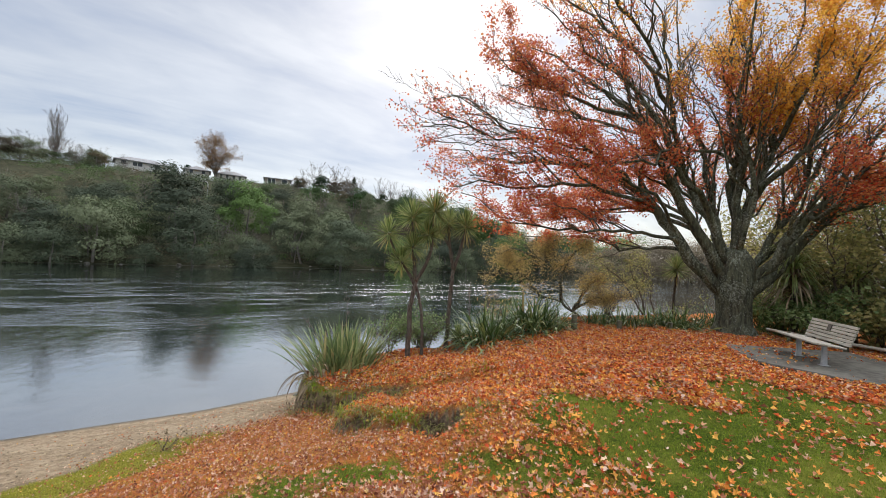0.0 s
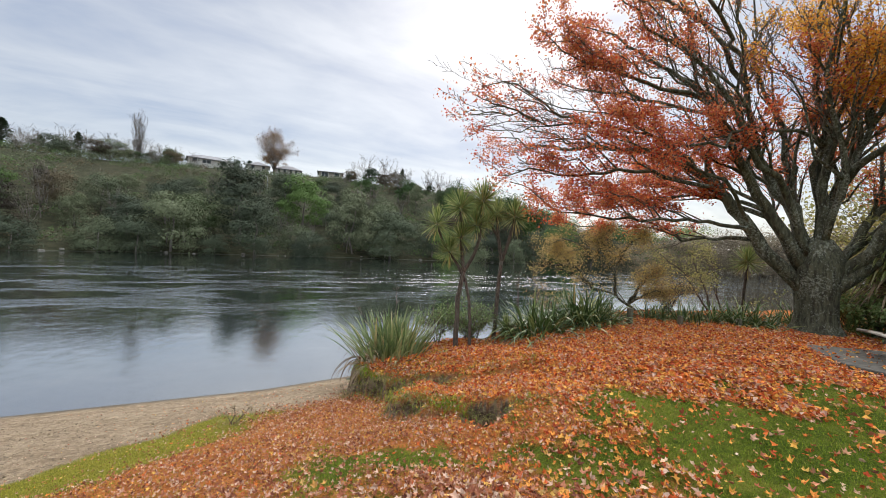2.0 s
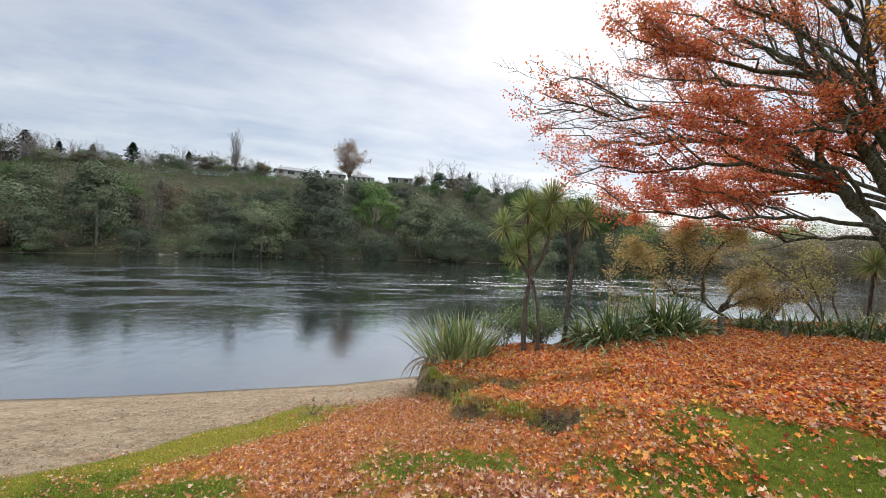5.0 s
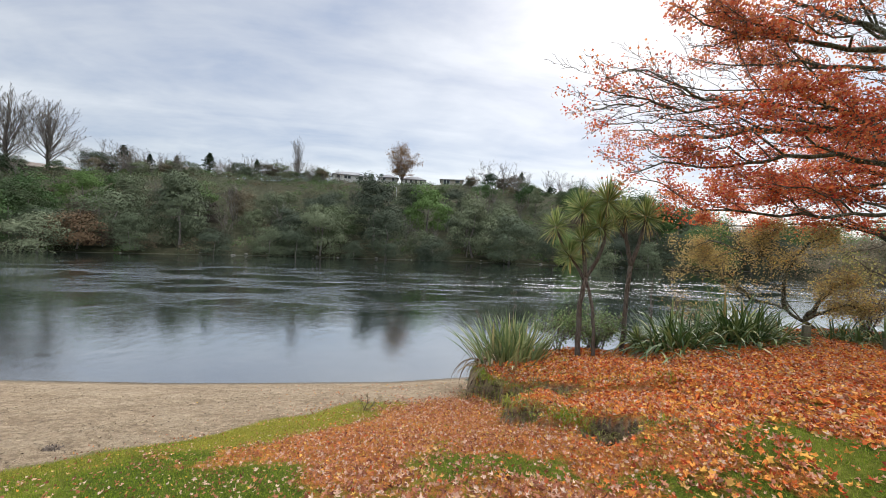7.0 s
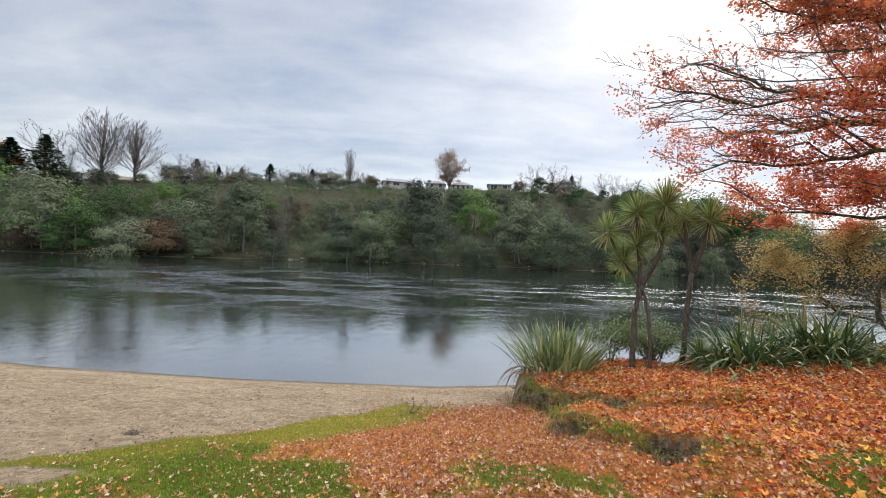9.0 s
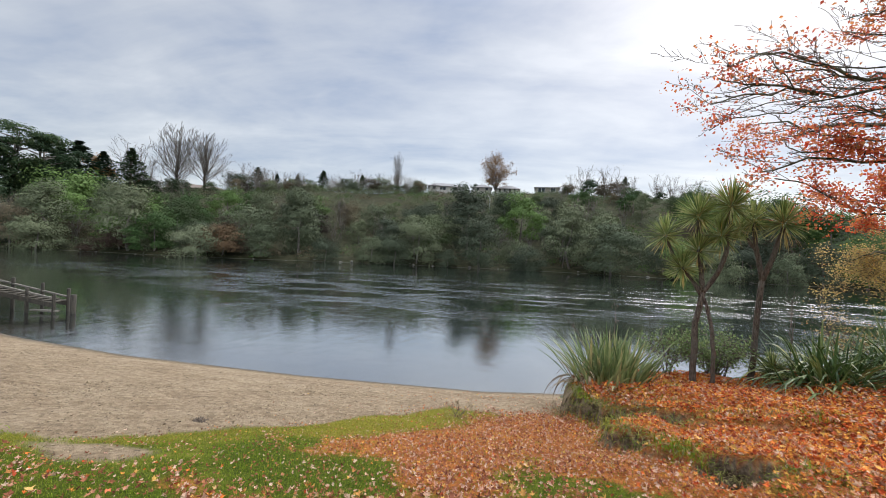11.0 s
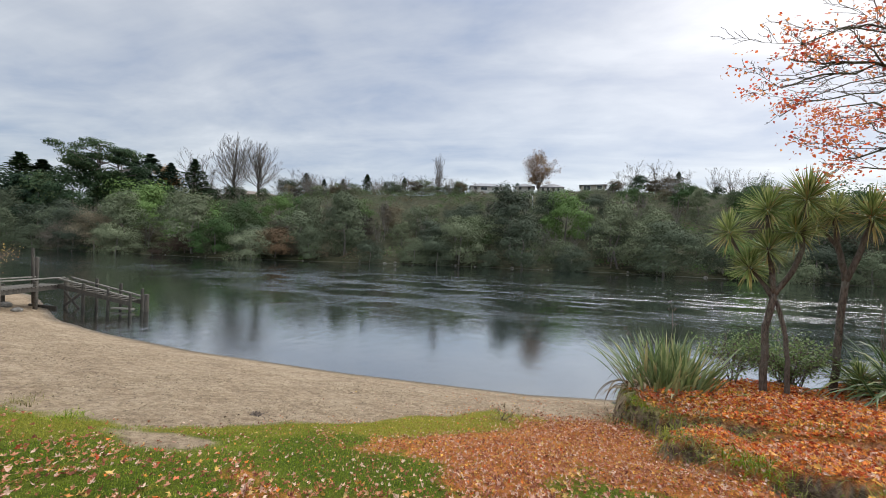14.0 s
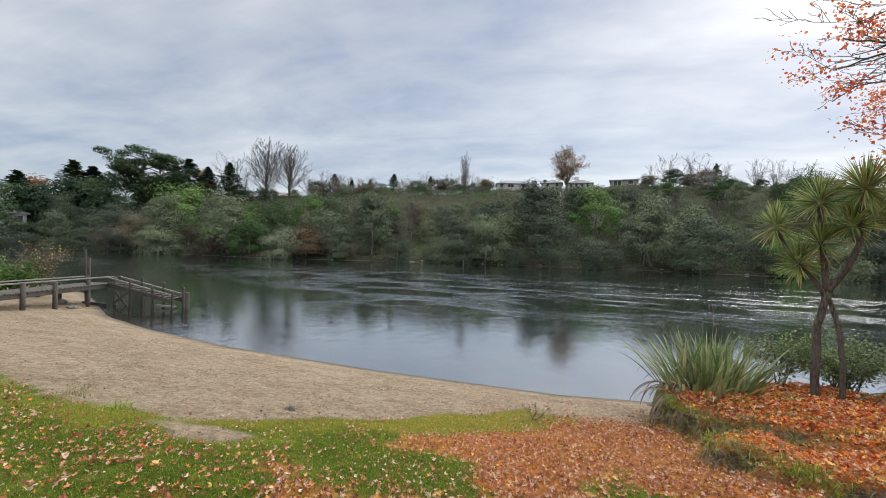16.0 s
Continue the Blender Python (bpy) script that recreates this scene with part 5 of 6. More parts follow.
def bare_tree(name, label, tall, reach, seed, limbs=5, mat=None, per_tip=0.0, leaf=0.3, upright=0.5, thick=0.25, kids=7, trunk=0.3, levels=2):
    rng = np.random.default_rng(seed)
    ob = thing(name, label, "tree", None, "skyline trees")
    tree = Tree(seed, 0.75 if upright < 1 else 0.35, 0.22 if upright < 1 else 0.35, None, 0.013, True)
    geo, twigs = Geo(), Geo()
    geo.tube(wander(rng, (0, 0, -1.0), (0, 0, tall * trunk), 4, 0, 0.03), [thick, thick * 0.9, thick * 0.8, thick * 0.7], 7, 0.04)
    for i in range(limbs):
        a = 2 * math.pi * (i + rng.uniform(0, 0.6)) / limbs
        l = reach * rng.uniform(0.25, 1.0)
        top = tall * (1.0 - (0.42 if upright < 1 else 0.2) * (l / reach) ** 2)
        pts = wander(rng, (0, 0, tall * trunk * 0.8), (math.cos(a) * l * 0.42, math.sin(a) * l * 0.42, tall * (trunk + 0.27)), 4, 0, 0.05)
        pts += wander(rng, pts[-1], (math.cos(a) * l, math.sin(a) * l, top), 4, 0, 0.08)[1:]
        tree.limb(geo, twigs, pts, thick * 0.5, 0.02, levels, kids, 4, 0, 0.1, 0.42)
    part("trunk", geo.mesh("trunk", hazed_bark, True), ob)
    if twigs.v:
        part("twig_crown", twigs.mesh("twig_crown", hazed_bark), ob, kind="stuff")
    if per_tip:
        part("crown", crown_mesh("crown", tree, mat, rng, per_tip, leaf, 0.3), ob)
    return ob


def leader_tree(label, tall, reach, seed):
    """A leafless tree with a leader and steep side limbs."""
    rng = np.random.default_rng(seed)
    ob = thing("bare_tree", label, "tree", None, "skyline trees")
    tree = Tree(seed, 0.6, 0.3, None, 0.012, True)
    geo, twigs = Geo(), Geo()
    stem = wander(rng, (0, 0, -1.0), (0, 0, tall * 0.97), 8, 0, 0.03)
    geo.tube(stem, [0.30, 0.27, 0.24, 0.2, 0.16, 0.12, 0.08, 0.04], 7, 0.04)
    for i in range(34):
        k = (i + rng.uniform(0, 1)) / 34
        lean = radians(8 + 98 * k)
        a = i * 2.4 + rng.uniform(-0.4, 0.4)
        t = 0.50 - 0.36 * k ** 0.7 + rng.uniform(-0.04, 0.04)
        l = reach * math.sin(lean) * rng.uniform(0.85, 1.05)
        base = Vector((0, 0, tall * t))
        tip = Vector((math.cos(a) * l, math.sin(a) * l, tall * (0.56 + 0.43 * math.cos(lean)) * rng.uniform(0.95, 1.0)))
        mid = base.lerp(tip, 0.45) + Vector((math.cos(a), math.sin(a), 0)) * l * 0.04
        pts = wander(rng, base, mid, 3, 0, 0.05) + wander(rng, mid, tip, 3, 0, 0.05)[1:]
        tree.limb(geo, twigs, pts, 0.085 * (1.1 - t), 0.02, 2, 8, 4, 0, 0.15, 0.45)
    part("trunk", geo.mesh("trunk", hazed_bark, True), ob)
    if twigs.v:
        part("twig_crown", twigs.mesh("twig_crown", hazed_bark), ob, kind="stuff")
    return ob


def conifer(label, tall, reach, seed):
    rng = np.random.default_rng(seed)
    ob = thing("conifer", label, "tree", None, "skyline trees")
    geo = Geo()
    geo.tube([Vector((0, 0, -1)), Vector((0, 0, tall * 0.5)), Vector((0, 0, tall))], [0.22, 0.14, 0.02], 7)
    part("trunk", geo.mesh("trunk", hazed_bark, True), ob)
    P, N = [], []
    tiers = 21
    for k in range(tiers):
        t = k / (tiers - 1)
        r = reach * (1 - t) ** 0.8 * rng.uniform(0.8, 1.1) + 0.12
        for b in range(8):
            a = 2 * np.pi * (b + rng.uniform(0, 1)) / 8
            l = r * rng.uniform(0.6, 1.15)
            z = tall * (0.10 + 0.88 * t) + rng.normal(0, 0.08)
            for s in np.linspace(0.2, 1, 15):
                w = 0.20 * l * (1.1 - s) + 0.06
                P.append([math.cos(a) * l * s + rng.normal(0, w), math.sin(a) * l * s + rng.normal(0, w), z - 0.10 * l * s + 0.10 * l * s * s + rng.normal(0, 0.11)])
                N.append([rng.normal(0, 0.4), rng.normal(0, 0.4), 1])
    P, N = np.array(P), np.array(N)
    v, f = chips(rng, P, N, 0.23 * rng.uniform(0.6, 1.3, len(P)))
    part("crown", mesh_np("crown", v, f, conifer_leaf), ob)
    return ob


def set_at(ob, x, y, size=1.0, turn=0.0, sink=0.0, wide=1.0):
    ob.matrix_basis = Matrix.LocRotScale((x, y, ground_z(x, y) - sink), Euler((0, 0, radians(turn))), (size * wide, size * wide, size))
    return ob


# prototypes; the first of each stands in the wood itself
kinds = [
    bank_tree("dark green rounded tree on the far bank", 2.7, 5.6, 26, 4200, 0.135, bank_leaf, 111),
    bank_tree("dark green spreading tree on the far bank", 3.2, 5.0, 32, 4400, 0.135, bank_leaf, 112),
    bank_tree("tall dark green tree on the far bank", 2.3, 7.2, 30, 4200, 0.135, bank_leaf, 113),
    bank_tree("brighter green bushy tree on the far bank", 2.6, 4.8, 24, 4000, 0.13, bank_green, 114),
    bank_tree("grey-brown leafless scrub on the far bank", 2.3, 4.6, 24, 3600, 0.11, bank_brown, 115),
    bank_tree("rusty brown scrub on the far bank", 2.4, 3.6, 20, 2200, 0.16, bank_rust, 116),
    bank_tree("pale flowering tree on the far bank", 2.7, 4.8, 24, 4000, 0.13, bank_pale, 117),
]
spare = [False] * len(kinds)
wood = []
for row, (gap, step) in enumerate([(0.6, 4.4), (6, 6.4), (13.5, 7.4), (21, 8.2), (30, 9.2), (40, 9.6), (50, 9.6), (60, 9.2)]):
    x = -125.0 - row * 4
    while x < 125 + row * 6:
        y = float(np.interp(x, FAR_X, FAR_Y)) + gap + far_rng.normal(0, 1.1)
        if abs(x / y) < 2.6 and x / max(y, 1) > -2.3:
            wood.append((x + far_rng.normal(0, 0.8), y, row))
        x += step * far_rng.uniform(0.75, 1.3) * (1.3 if abs(x) > 80 else 1.0)


def choose(x, y, row):
    u = far_rng.uniform()
    bright = float(value_noise(x, y, 16, 31))
    if x < -30:
        table = [(0.16, 0), (0.30, 1), (0.38, 2), (0.56, 3), (0.80, 4), (0.92, 5), (1.0, 6)]
    elif x > 62:
        table = [(0.30, 0), (0.5, 1), (0.56, 2), (0.80, 3), (0.93, 4), (1.0, 5)]
    else:
        table = [(0.26, 0), (0.50, 1), (0.64, 2), (0.76, 3), (0.94, 4), (0.97, 5), (1.0, 6)]
    if row == 0:
        return 3 if u < 0.15 else 5 if u < 0.25 and x < -20 else int(far_rng.integers(0, 3))
    if row >= 4 and -60 < x < 0 and u > 0.6:
        return 4
    if row >= 4 and 0 < x < 65 and u > 0.55:
        return 6
    if bright > 0.45 and u < 0.4:
        return 3
    return next(k for p, k in table if u <= p)


RIDGE_TURN = [-75, -66, -55, -46.6, -32, -16, 0, 8.5, 16, 24, 32.6, 37.7, 43.5, 50, 60, 80]
RIDGE_UP = [3.0, 3.2, 3.3, 4.2, 5.2, 6.3, 7.4, 7.9, 7.9, 7.3, 5.3, 3.9, 2.6, 2.0, 2.0, 2.2]
TALL = [5.6, 5.0, 7.2, 4.6, 4.4, 3.6, 4.6]
for x, y, row in wood:
    k = choose(x, y, row)
    size = far_rng.uniform(0.7, 2.0) * (0.85 if row == 0 else 1.0) * (0.8 if row == 5 else 0.65 if row >= 6 else 1.0)
    sink = 1.3 if row == 0 else 0.6
    # the crowns stay below the ridge line
    room = 3 + math.hypot(x, y) * math.tan(radians(float(np.interp(math.degrees(math.atan2(x, y)), RIDGE_TURN, RIDGE_UP)))) - ground_z(x, y) + sink
    size = min(size, room / TALL[k])
    if size < 0.3:
        continue
    if not spare[k]:
        spare[k] = True
        set_at(kinds[k], x, y, size, far_rng.uniform(0, 360), sink)
    else:
        copy_thing(kinds[k], Matrix.LocRotScale((x, y, ground_z(x, y) - sink), Euler((0, 0, far_rng.uniform(0, 6.28))), (size * far_rng.uniform(0.85, 1.25), size * far_rng.uniform(0.85, 1.25), size)))

# low cover between the trees
def scrub(label, n, mat, size, rng):
    cx = rng.uniform(-140, 135, n)
    cy = np.interp(cx, FAR_X, FAR_Y) + 74 * rng.uniform(0, 1, n) ** 0.95 + 0.4
    cz = lie(cx, cy)[0]
    rad = rng.uniform(0.9, 2.0, n)
    pick = np.repeat(np.arange(n), 110)
    d = rng.normal(size=(len(pick), 3))
    d /= np.linalg.norm(d, axis=1, keepdims=True)
    d[:, 2] = np.abs(d[:, 2])
    P = np.stack([cx[pick], cy[pick], cz[pick]], -1) + d * (rad[pick] * rng.uniform(0.75, 1.1, len(pick)))[:, None] * np.array([1.25, 1.25, 0.95])
    v, f = chips(rng, P, d + rng.normal(0, 0.55, d.shape), size * rng.uniform(0.6, 1.3, len(pick)))
    tagged(new("undergrowth", mesh_np("undergrowth", v, f, mat)), label, "undergrowth", kind="stuff")


scrub("tangled dark low shrubs covering the far slope", 1400, bank_leaf, 0.14, far_rng)
scrub("leafless brown low scrub covering the far slope", 520, bank_brown, 0.13, far_rng)
scrub("fresh green low shrubs on the far slope", 480, bank_green, 0.14, far_rng)


def ray_spot(turn, dist):
    return math.sin(radians(turn)) * dist, math.cos(radians(turn)) * dist


def upto(ob, turn, dist, top, tall, spin=0.0, wide=1.0, lift=0.0):
    """Sets a skyline tree so that its top shows at that elevation (degrees)."""
    x, y = ray_spot(turn, dist)
    z = ground_z(x, y)
    size = (3 + dist * math.tan(radians(top)) - z) / tall
    ob.matrix_basis = Matrix.LocRotScale((x, y, z - 0.2), Euler((0, 0, radians(spin))), (size * wide, size * wide, size))
    return ob


poplar = bare_tree("poplar", "tall narrow leafless poplar on the skyline", 12, 1.3, 131, 9, bank_brown, 0.2, 0.10, 1.2, 0.15, 11, 0.1)
upto(poplar, -14.2, 133, 12.6, 12)
round_tree = bare_tree("round_tree", "round tree with thin golden-brown leaves on the skyline", 12, 4.3, 132, 9, far_autumn, 1.2, 0.14, 0.5, 0.24, 9, 0.22)
upto(round_tree, 0.4, 132, 14.1, 12)
round_leaf = leafy_crown("crown", np.random.default_rng(152), 4.3, 10.6, 80, 9000, 0.13, far_autumn)
round_leaf.transform(Matrix.Translation((0, 0, 1.6)))
part("crown", round_leaf, round_tree, "thin golden-brown leaves")
pair = leader_tree("large leafless tree on the skyline", 14, 4.3, 133)
upto(pair, -41.8, 128, 12.9, 14, 0, 1.25)
upto(copy_thing(pair, Matrix.Identity(4)), -38.9, 131, 12.6, 14, 120, 1.25)
small_bare = bare_tree("bare_tree", "leafless grey tree on the skyline", 8, 3.4, 134, 10, far_twig, 0.25, 0.08, 0.5, 0.10, 7, 0.12)
bare_spots = [(-34.5, 126, 8.6), (-33.2, 122, 8.4), (-31.2, 128, 8.2), (-27.4, 125, 8.2), (-20.0, 128, 9.2), (-18.2, 130, 8.9), (-16.6, 130, 9.2), (-12.8, 133, 8.9), (-46.3, 130, 9.0), (-44.6, 128, 7.8),
              (13.0, 135, 10.8), (15.8, 137, 10.6), (21.8, 130, 9.6), (23.4, 128, 9.3), (26.0, 130, 8.8), (-29.3, 123, 8.0), (-22.5, 126, 8.6), (-10.9, 136, 8.8), (11.2, 136, 9.9)]
for i, (a, d, e) in enumerate(bare_spots):
    upto(small_bare if i == 0 else copy_thing(small_bare, Matrix.Identity(4)), a, d, e + 0.9, 8, 57 * i, 1.0 + 0.25 * (i % 3))
ridge_rng = np.random.default_rng(172)
for i in range(30):
    a = float(ridge_rng.uniform(-37, -8)) if i < 22 else float(ridge_rng.uniform(9, 31))
    e = float(np.interp(a, [-37, -30, -24, -16, -8, 9, 16, 24, 31], [8.2, 8.4, 8.8, 9.3, 9.2, 9.5, 9.9, 8.9, 6.8]) + ridge_rng.uniform(-0.5, 0.9))
    upto(copy_thing(small_bare, Matrix.Identity(4)), a, float(ridge_rng.uniform(114, 126)), e, 8, 41 * i, float(ridge_rng.uniform(0.9, 1.5)))
stem_rng = np.random.default_rng(171)
slope_bare = bare_tree("bare_tree", "thin pale leafless tree on the far slope", 7, 2.2, 174, 6, bank_brown, 0.6, 0.10, 0.5, 0.10, 4, 0.2)
set_at(slope_bare, -28.0, 70.0)
for i in range(84):
    x = float(stem_rng.uniform(-100, 60))
    y = float(np.interp(x, FAR_X, FAR_Y)) + float(stem_rng.uniform(1, 40))
    s = float(stem_rng.uniform(0.6, 1.0))
    copy_thing(slope_bare, Matrix.LocRotScale((x, y, ground_z(x, y)), Euler((0, 0, i * 1.1)), (s * 1.1, s * 1.1, s)))
fir = conifer("dark pointed conifer on the skyline", 10, 3.0, 141)
for i, (a, d, e, wd) in enumerate([(-24.6, 128, 10.0, 1.7), (18.0, 128, 10.6, 1.3), (-46.2, 124, 9.6, 1.5), (-48.6, 126, 8.8, 1.5), (-50.6, 122, 9.5, 1.7), (-52.0, 120, 8.9, 1.5), (-61.0, 118, 7.7, 1.5), (-65.0, 120, 6.0, 1.7), (-59.4, 118, 7.3, 1.8),
                                  (-33.0, 130, 9.5, 1.5), (-28.0, 131, 9.1, 1.4), (-19.2, 131, 9.9, 1.4), (-30.6, 128, 8.9, 1.4), (-22.0, 130, 9.0, 1.3), (36.0, 172, 5.2, 1.0), (37.2, 176, 5.6, 0.8), (38.5, 178, 5.0, 0.8), (43.0, 180, 4.0, 0.9)]):
    upto(fir if i == 0 else copy_thing(fir, Matrix.Identity(4)), a, d, e, 10, 71 * i, wd * 1.1)


def pine(label, tall, seed):
    """A tall old pine: bare forking stem and flat-topped pads of needles, open on one side."""
    rng = np.random.default_rng(seed)
    ob = thing("pine_tree", label, "tree", None, "skyline trees")
    geo = Geo()
    geo.tube(wander(rng, (0, 0, -1), (0.3, 0, tall * 0.9), 7, 0, 0.05), [0.42, 0.38, 0.34, 0.28, 0.22, 0.15, 0.08], 8, 0.05)
    P, N = [], []
    for k in range(34):
        h = tall * (0.38 + 0.60 * (k + rng.uniform(0, 1)) / 34)
        a = rng.uniform(0, 2 * np.pi)
        l = tall * 0.40 * math.sin(math.pi * min(1.0, 0.28 + 0.72 * (1.08 - h / tall) / 0.7)) * rng.uniform(0.45, 1.0)
        tip = Vector((math.cos(a) * l, math.sin(a) * l, h + 0.10 * l))
        geo.tube(wander(rng, (0.2, 0, h - 0.25 * l), tip, 4, 0, 0.08), [0.12, 0.09, 0.06, 0.03], 5)
        wide = rng.uniform(1.0, 1.9)
        n = int(260 * wide)
        d = rng.normal(size=(n, 3))
        d /= np.linalg.norm(d, axis=1, keepdims=True)
        P.append(np.array(tip) + d * rng.uniform(0.6, 1.05, (n, 1)) * np.array([wide, wide, 0.5 * wide]))
        N.append(d * np.array([0.7, 0.7, 1.2]) + rng.normal(0, 0.3, (n, 3)))
    part("trunk", geo.mesh("trunk", hazed_bark, True), ob)
    P, N = np.concatenate(P), np.concatenate(N)
    v, f = chips(rng, P, N, 0.17 * rng.uniform(0.6, 1.3, len(P)))
    part("crown", mesh_np("crown", v, f, conifer_leaf), ob, "dark layered pads of needles")
    return ob


upto(pine("tall dark flat-topped pine on the skyline", 13, 147), -55.2, 112, 9.7, 13, 40, 1.0)
upto(pine("broad dark pine beside the taller one", 12, 148), -53.4, 113, 8.7, 12, 160, 1.1)
dark = bank_tree("broad dark evergreen tree on the skyline", 2.9, 7.0, 34, 3800, 0.17, conifer_leaf, 142)
for i, (a, d, e, wd) in enumerate([(-53.3, 114, 7.8, 0.9), (-59.6, 112, 7.2, 0.9), (-57.3, 110, 8.0, 1.0), (-60.8, 112, 6.6, 1.1), (-63.6, 112, 5.7, 1.1), (-66.5, 112, 5.7, 1.2), (-52.6, 116, 7.2, 1.0), (13.7, 133, 10.7, 1.5), (-6.0, 137, 9.6, 0.9), (-2.6, 136, 10.0, 0.55), (-3.9, 137, 9.9, 0.5), (10.3, 134, 9.3, 1.0), (19.4, 130, 9.0, 0.9), (-48.8, 120, 6.6, 1.1), (24.8, 128, 8.6, 0.8), (31.2, 140, 6.4, 1.0), (33.2, 146, 6.0, 1.0)]):
    upto(dark if i == 0 else copy_thing(dark, Matrix.Identity(4)), a, d, e, 7.0, 83 * i, wd)
autumn = bank_tree("orange autumn tree among the evergreens", 2.6, 6.0, 22, 2400, 0.18, far_autumn, 143)
for i, (a, d, e) in enumerate([(-49.3, 128, 8.8), (-64.0, 122, 6.3), (-27.0, 112, 6.6), (-45.4, 126, 6.3)]):
    upto(autumn if i == 0 else copy_thing(autumn, Matrix.Identity(4)), a, d, e, 6.0, 91 * i)
rusty = bank_tree("dense reddish-brown riverside shrub", 3.4, 4.4, 26, 3400, 0.18, bank_rust, 144)
for i, (a, d, e, wd) in enumerate([(-36.6, 64, 1.7, 1.1), (-38.8, 65, 0.9, 1.0), (-34.6, 64, 0.4, 1.0), (-47.0, 72, 0.6, 1.0)]):
    upto(rusty if i == 0 else copy_thing(rusty, Matrix.Identity(4)), a, d, e, 4.4, 37 * i, wd)
grey_scrub = bank_tree("large grey-brown leafless willow on the shore", 3.6, 6.0, 40, 6500, 0.10, far_twig, 145)
for i, (a, d, e, wd) in enumerate([(-55.2, 82, 3.0, 1.0), (-58.0, 86, 1.2, 1.0), (-41.0, 72, 1.4, 0.9), (60.0, 92, 3.4, 1.3), (64.0, 90, 3.9, 1.3), (56.0, 92, 3.0, 1.4), (68.0, 90, 4.2, 1.2), (72.0, 88, 4.4, 1.2), (76.0, 88, 4.6, 1.2), (81.0, 88, 4.8, 1.2), (52.0, 90, 2.4, 1.5), (58.0, 96, 3.2, 1.4), (62.0, 97, 3.6, 1.3), (66.0, 96, 4.0, 1.3), (70.0, 95, 4.3, 1.2)]):
    upto(grey_scrub if i == 0 else copy_thing(grey_scrub, Matrix.Identity(4)), a, d, e, 6.0, 47 * i, wd)


crest_rng = np.random.default_rng(177)
for i in range(44):
    a = float(crest_rng.uniform(-46, -10)) if i < 30 else float(crest_rng.uniform(8, 31))
    k = (0, 1, 4, 6, 4)[i % 5]
    d = float(crest_rng.uniform(114, 128))
    e = math.degrees(math.atan((ground_z(*ray_spot(a, d)) - 3) / d)) + float(crest_rng.uniform(1.0, 2.6))
    upto(copy_thing(kinds[k], Matrix.Identity(4)), a, d, e, TALL[k], 61 * i, float(crest_rng.uniform(1.0, 1.7)))
hedge_rng = np.random.default_rng(176)
for i in range(22):
    a = -10.5 + i * 1.05 + float(hedge_rng.uniform(-0.3, 0.3))
    upto(copy_thing(kinds[(0, 1, 3, 6)[i % 4]], Matrix.Identity(4)), a, 131, 8.15 + float(hedge_rng.uniform(-0.15, 0.3)), TALL[(0, 1, 3, 6)[i % 4]], 50 * i, 1.3)


# ---------------------------------------------------------------- houses on the crest
def house(label, turn, dist, wide, deep, tall, roof_m, wall_m, windows, low, flat_roof=False, spin=None):
    x, y = ray_spot(turn, dist)
    z = 3 + dist * math.tan(radians(low - 0.12))
    ob = thing("house", label, "house", pose(x, y, z, 0, 0, -turn if spin is None else spin), "houses on the ridge")
    gg = Geo().box((0, 0, tall / 2 - 1.5), (wide, deep, tall + 3))
    part("wall", gg.mesh("wall", wall_m), ob)
    over, rise = 0.5, 0.35 if flat_roof else 1.5
    hw, hd = wide / 2 + over, deep / 2 + over
    rg = Geo()
    ridge = hw - (0.3 if flat_roof else hd * 0.9)
    rg.v = [(-hw, -hd, tall), (hw, -hd, tall), (hw, hd, tall), (-hw, hd, tall), (-hw, -hd, tall + 0.22), (hw, -hd, tall + 0.22), (hw, hd, tall + 0.22), (-hw, hd, tall + 0.22),
            (-ridge, 0, tall + 0.22 + rise), (ridge, 0, tall + 0.22 + rise)]
    rg.f = [(3, 2, 1, 0), (0, 1, 5, 4), (1, 2, 6, 5), (2, 3, 7, 6), (3, 0, 4, 7), (4, 5, 9, 8), (5, 6, 9), (6, 7, 8, 9), (7, 4, 8)]
    part("roof", rg.mesh("roof", roof_m), ob)
    for wx, ww, wh, wz in windows:
        fr = Geo().box((wx, -deep / 2 - 0.04, wz), (ww + 0.2, 0.1, wh + 0.2))
        win = part("window", fr.mesh("window", frame_white), ob)
        panes = max(1, round(ww / 1.1))
        for p in range(panes):
            pw = ww / panes
            pg = Geo().box((wx - ww / 2 + pw * (p + 0.5), -deep / 2 - 0.085, wz), (pw - 0.1, 0.03, wh))
            part("pane", pg.mesh("pane", glass), win)
    return ob


house("long low pale house with a grey roof", -7.0, 138, 11.5, 7, 2.0, roof_grey, white_wall, [(-4.2, 1.2, 0.9, 1.5), (-1.2, 2.2, 1.0, 1.4), (3.2, 1.4, 0.9, 1.5)], 8.05, spin=12)
house("small pale house behind the round tree", -1.5, 138, 6, 6, 1.8, roof_grey, white_wall, [(-1.5, 1.0, 0.9, 1.4), (1.5, 1.0, 0.9, 1.4)], 8.2)
house("pale house with a veranda front", 2.2, 136, 7.5, 6, 1.8, roof_grey, white_wall, [(-2.6, 0.8, 1.2, 1.3), (-1.0, 0.8, 1.2, 1.3), (0.8, 0.8, 1.2, 1.3), (2.4, 0.8, 1.2, 1.3)], 8.1)
house("boxy pale house with a flat roof", 7.8, 138, 7.5, 7, 2.4, roof_grey, tan_wall, [(-1.8, 2.2, 1.5, 1.6), (2.0, 1.6, 1.2, 1.7)], 8.1, True)
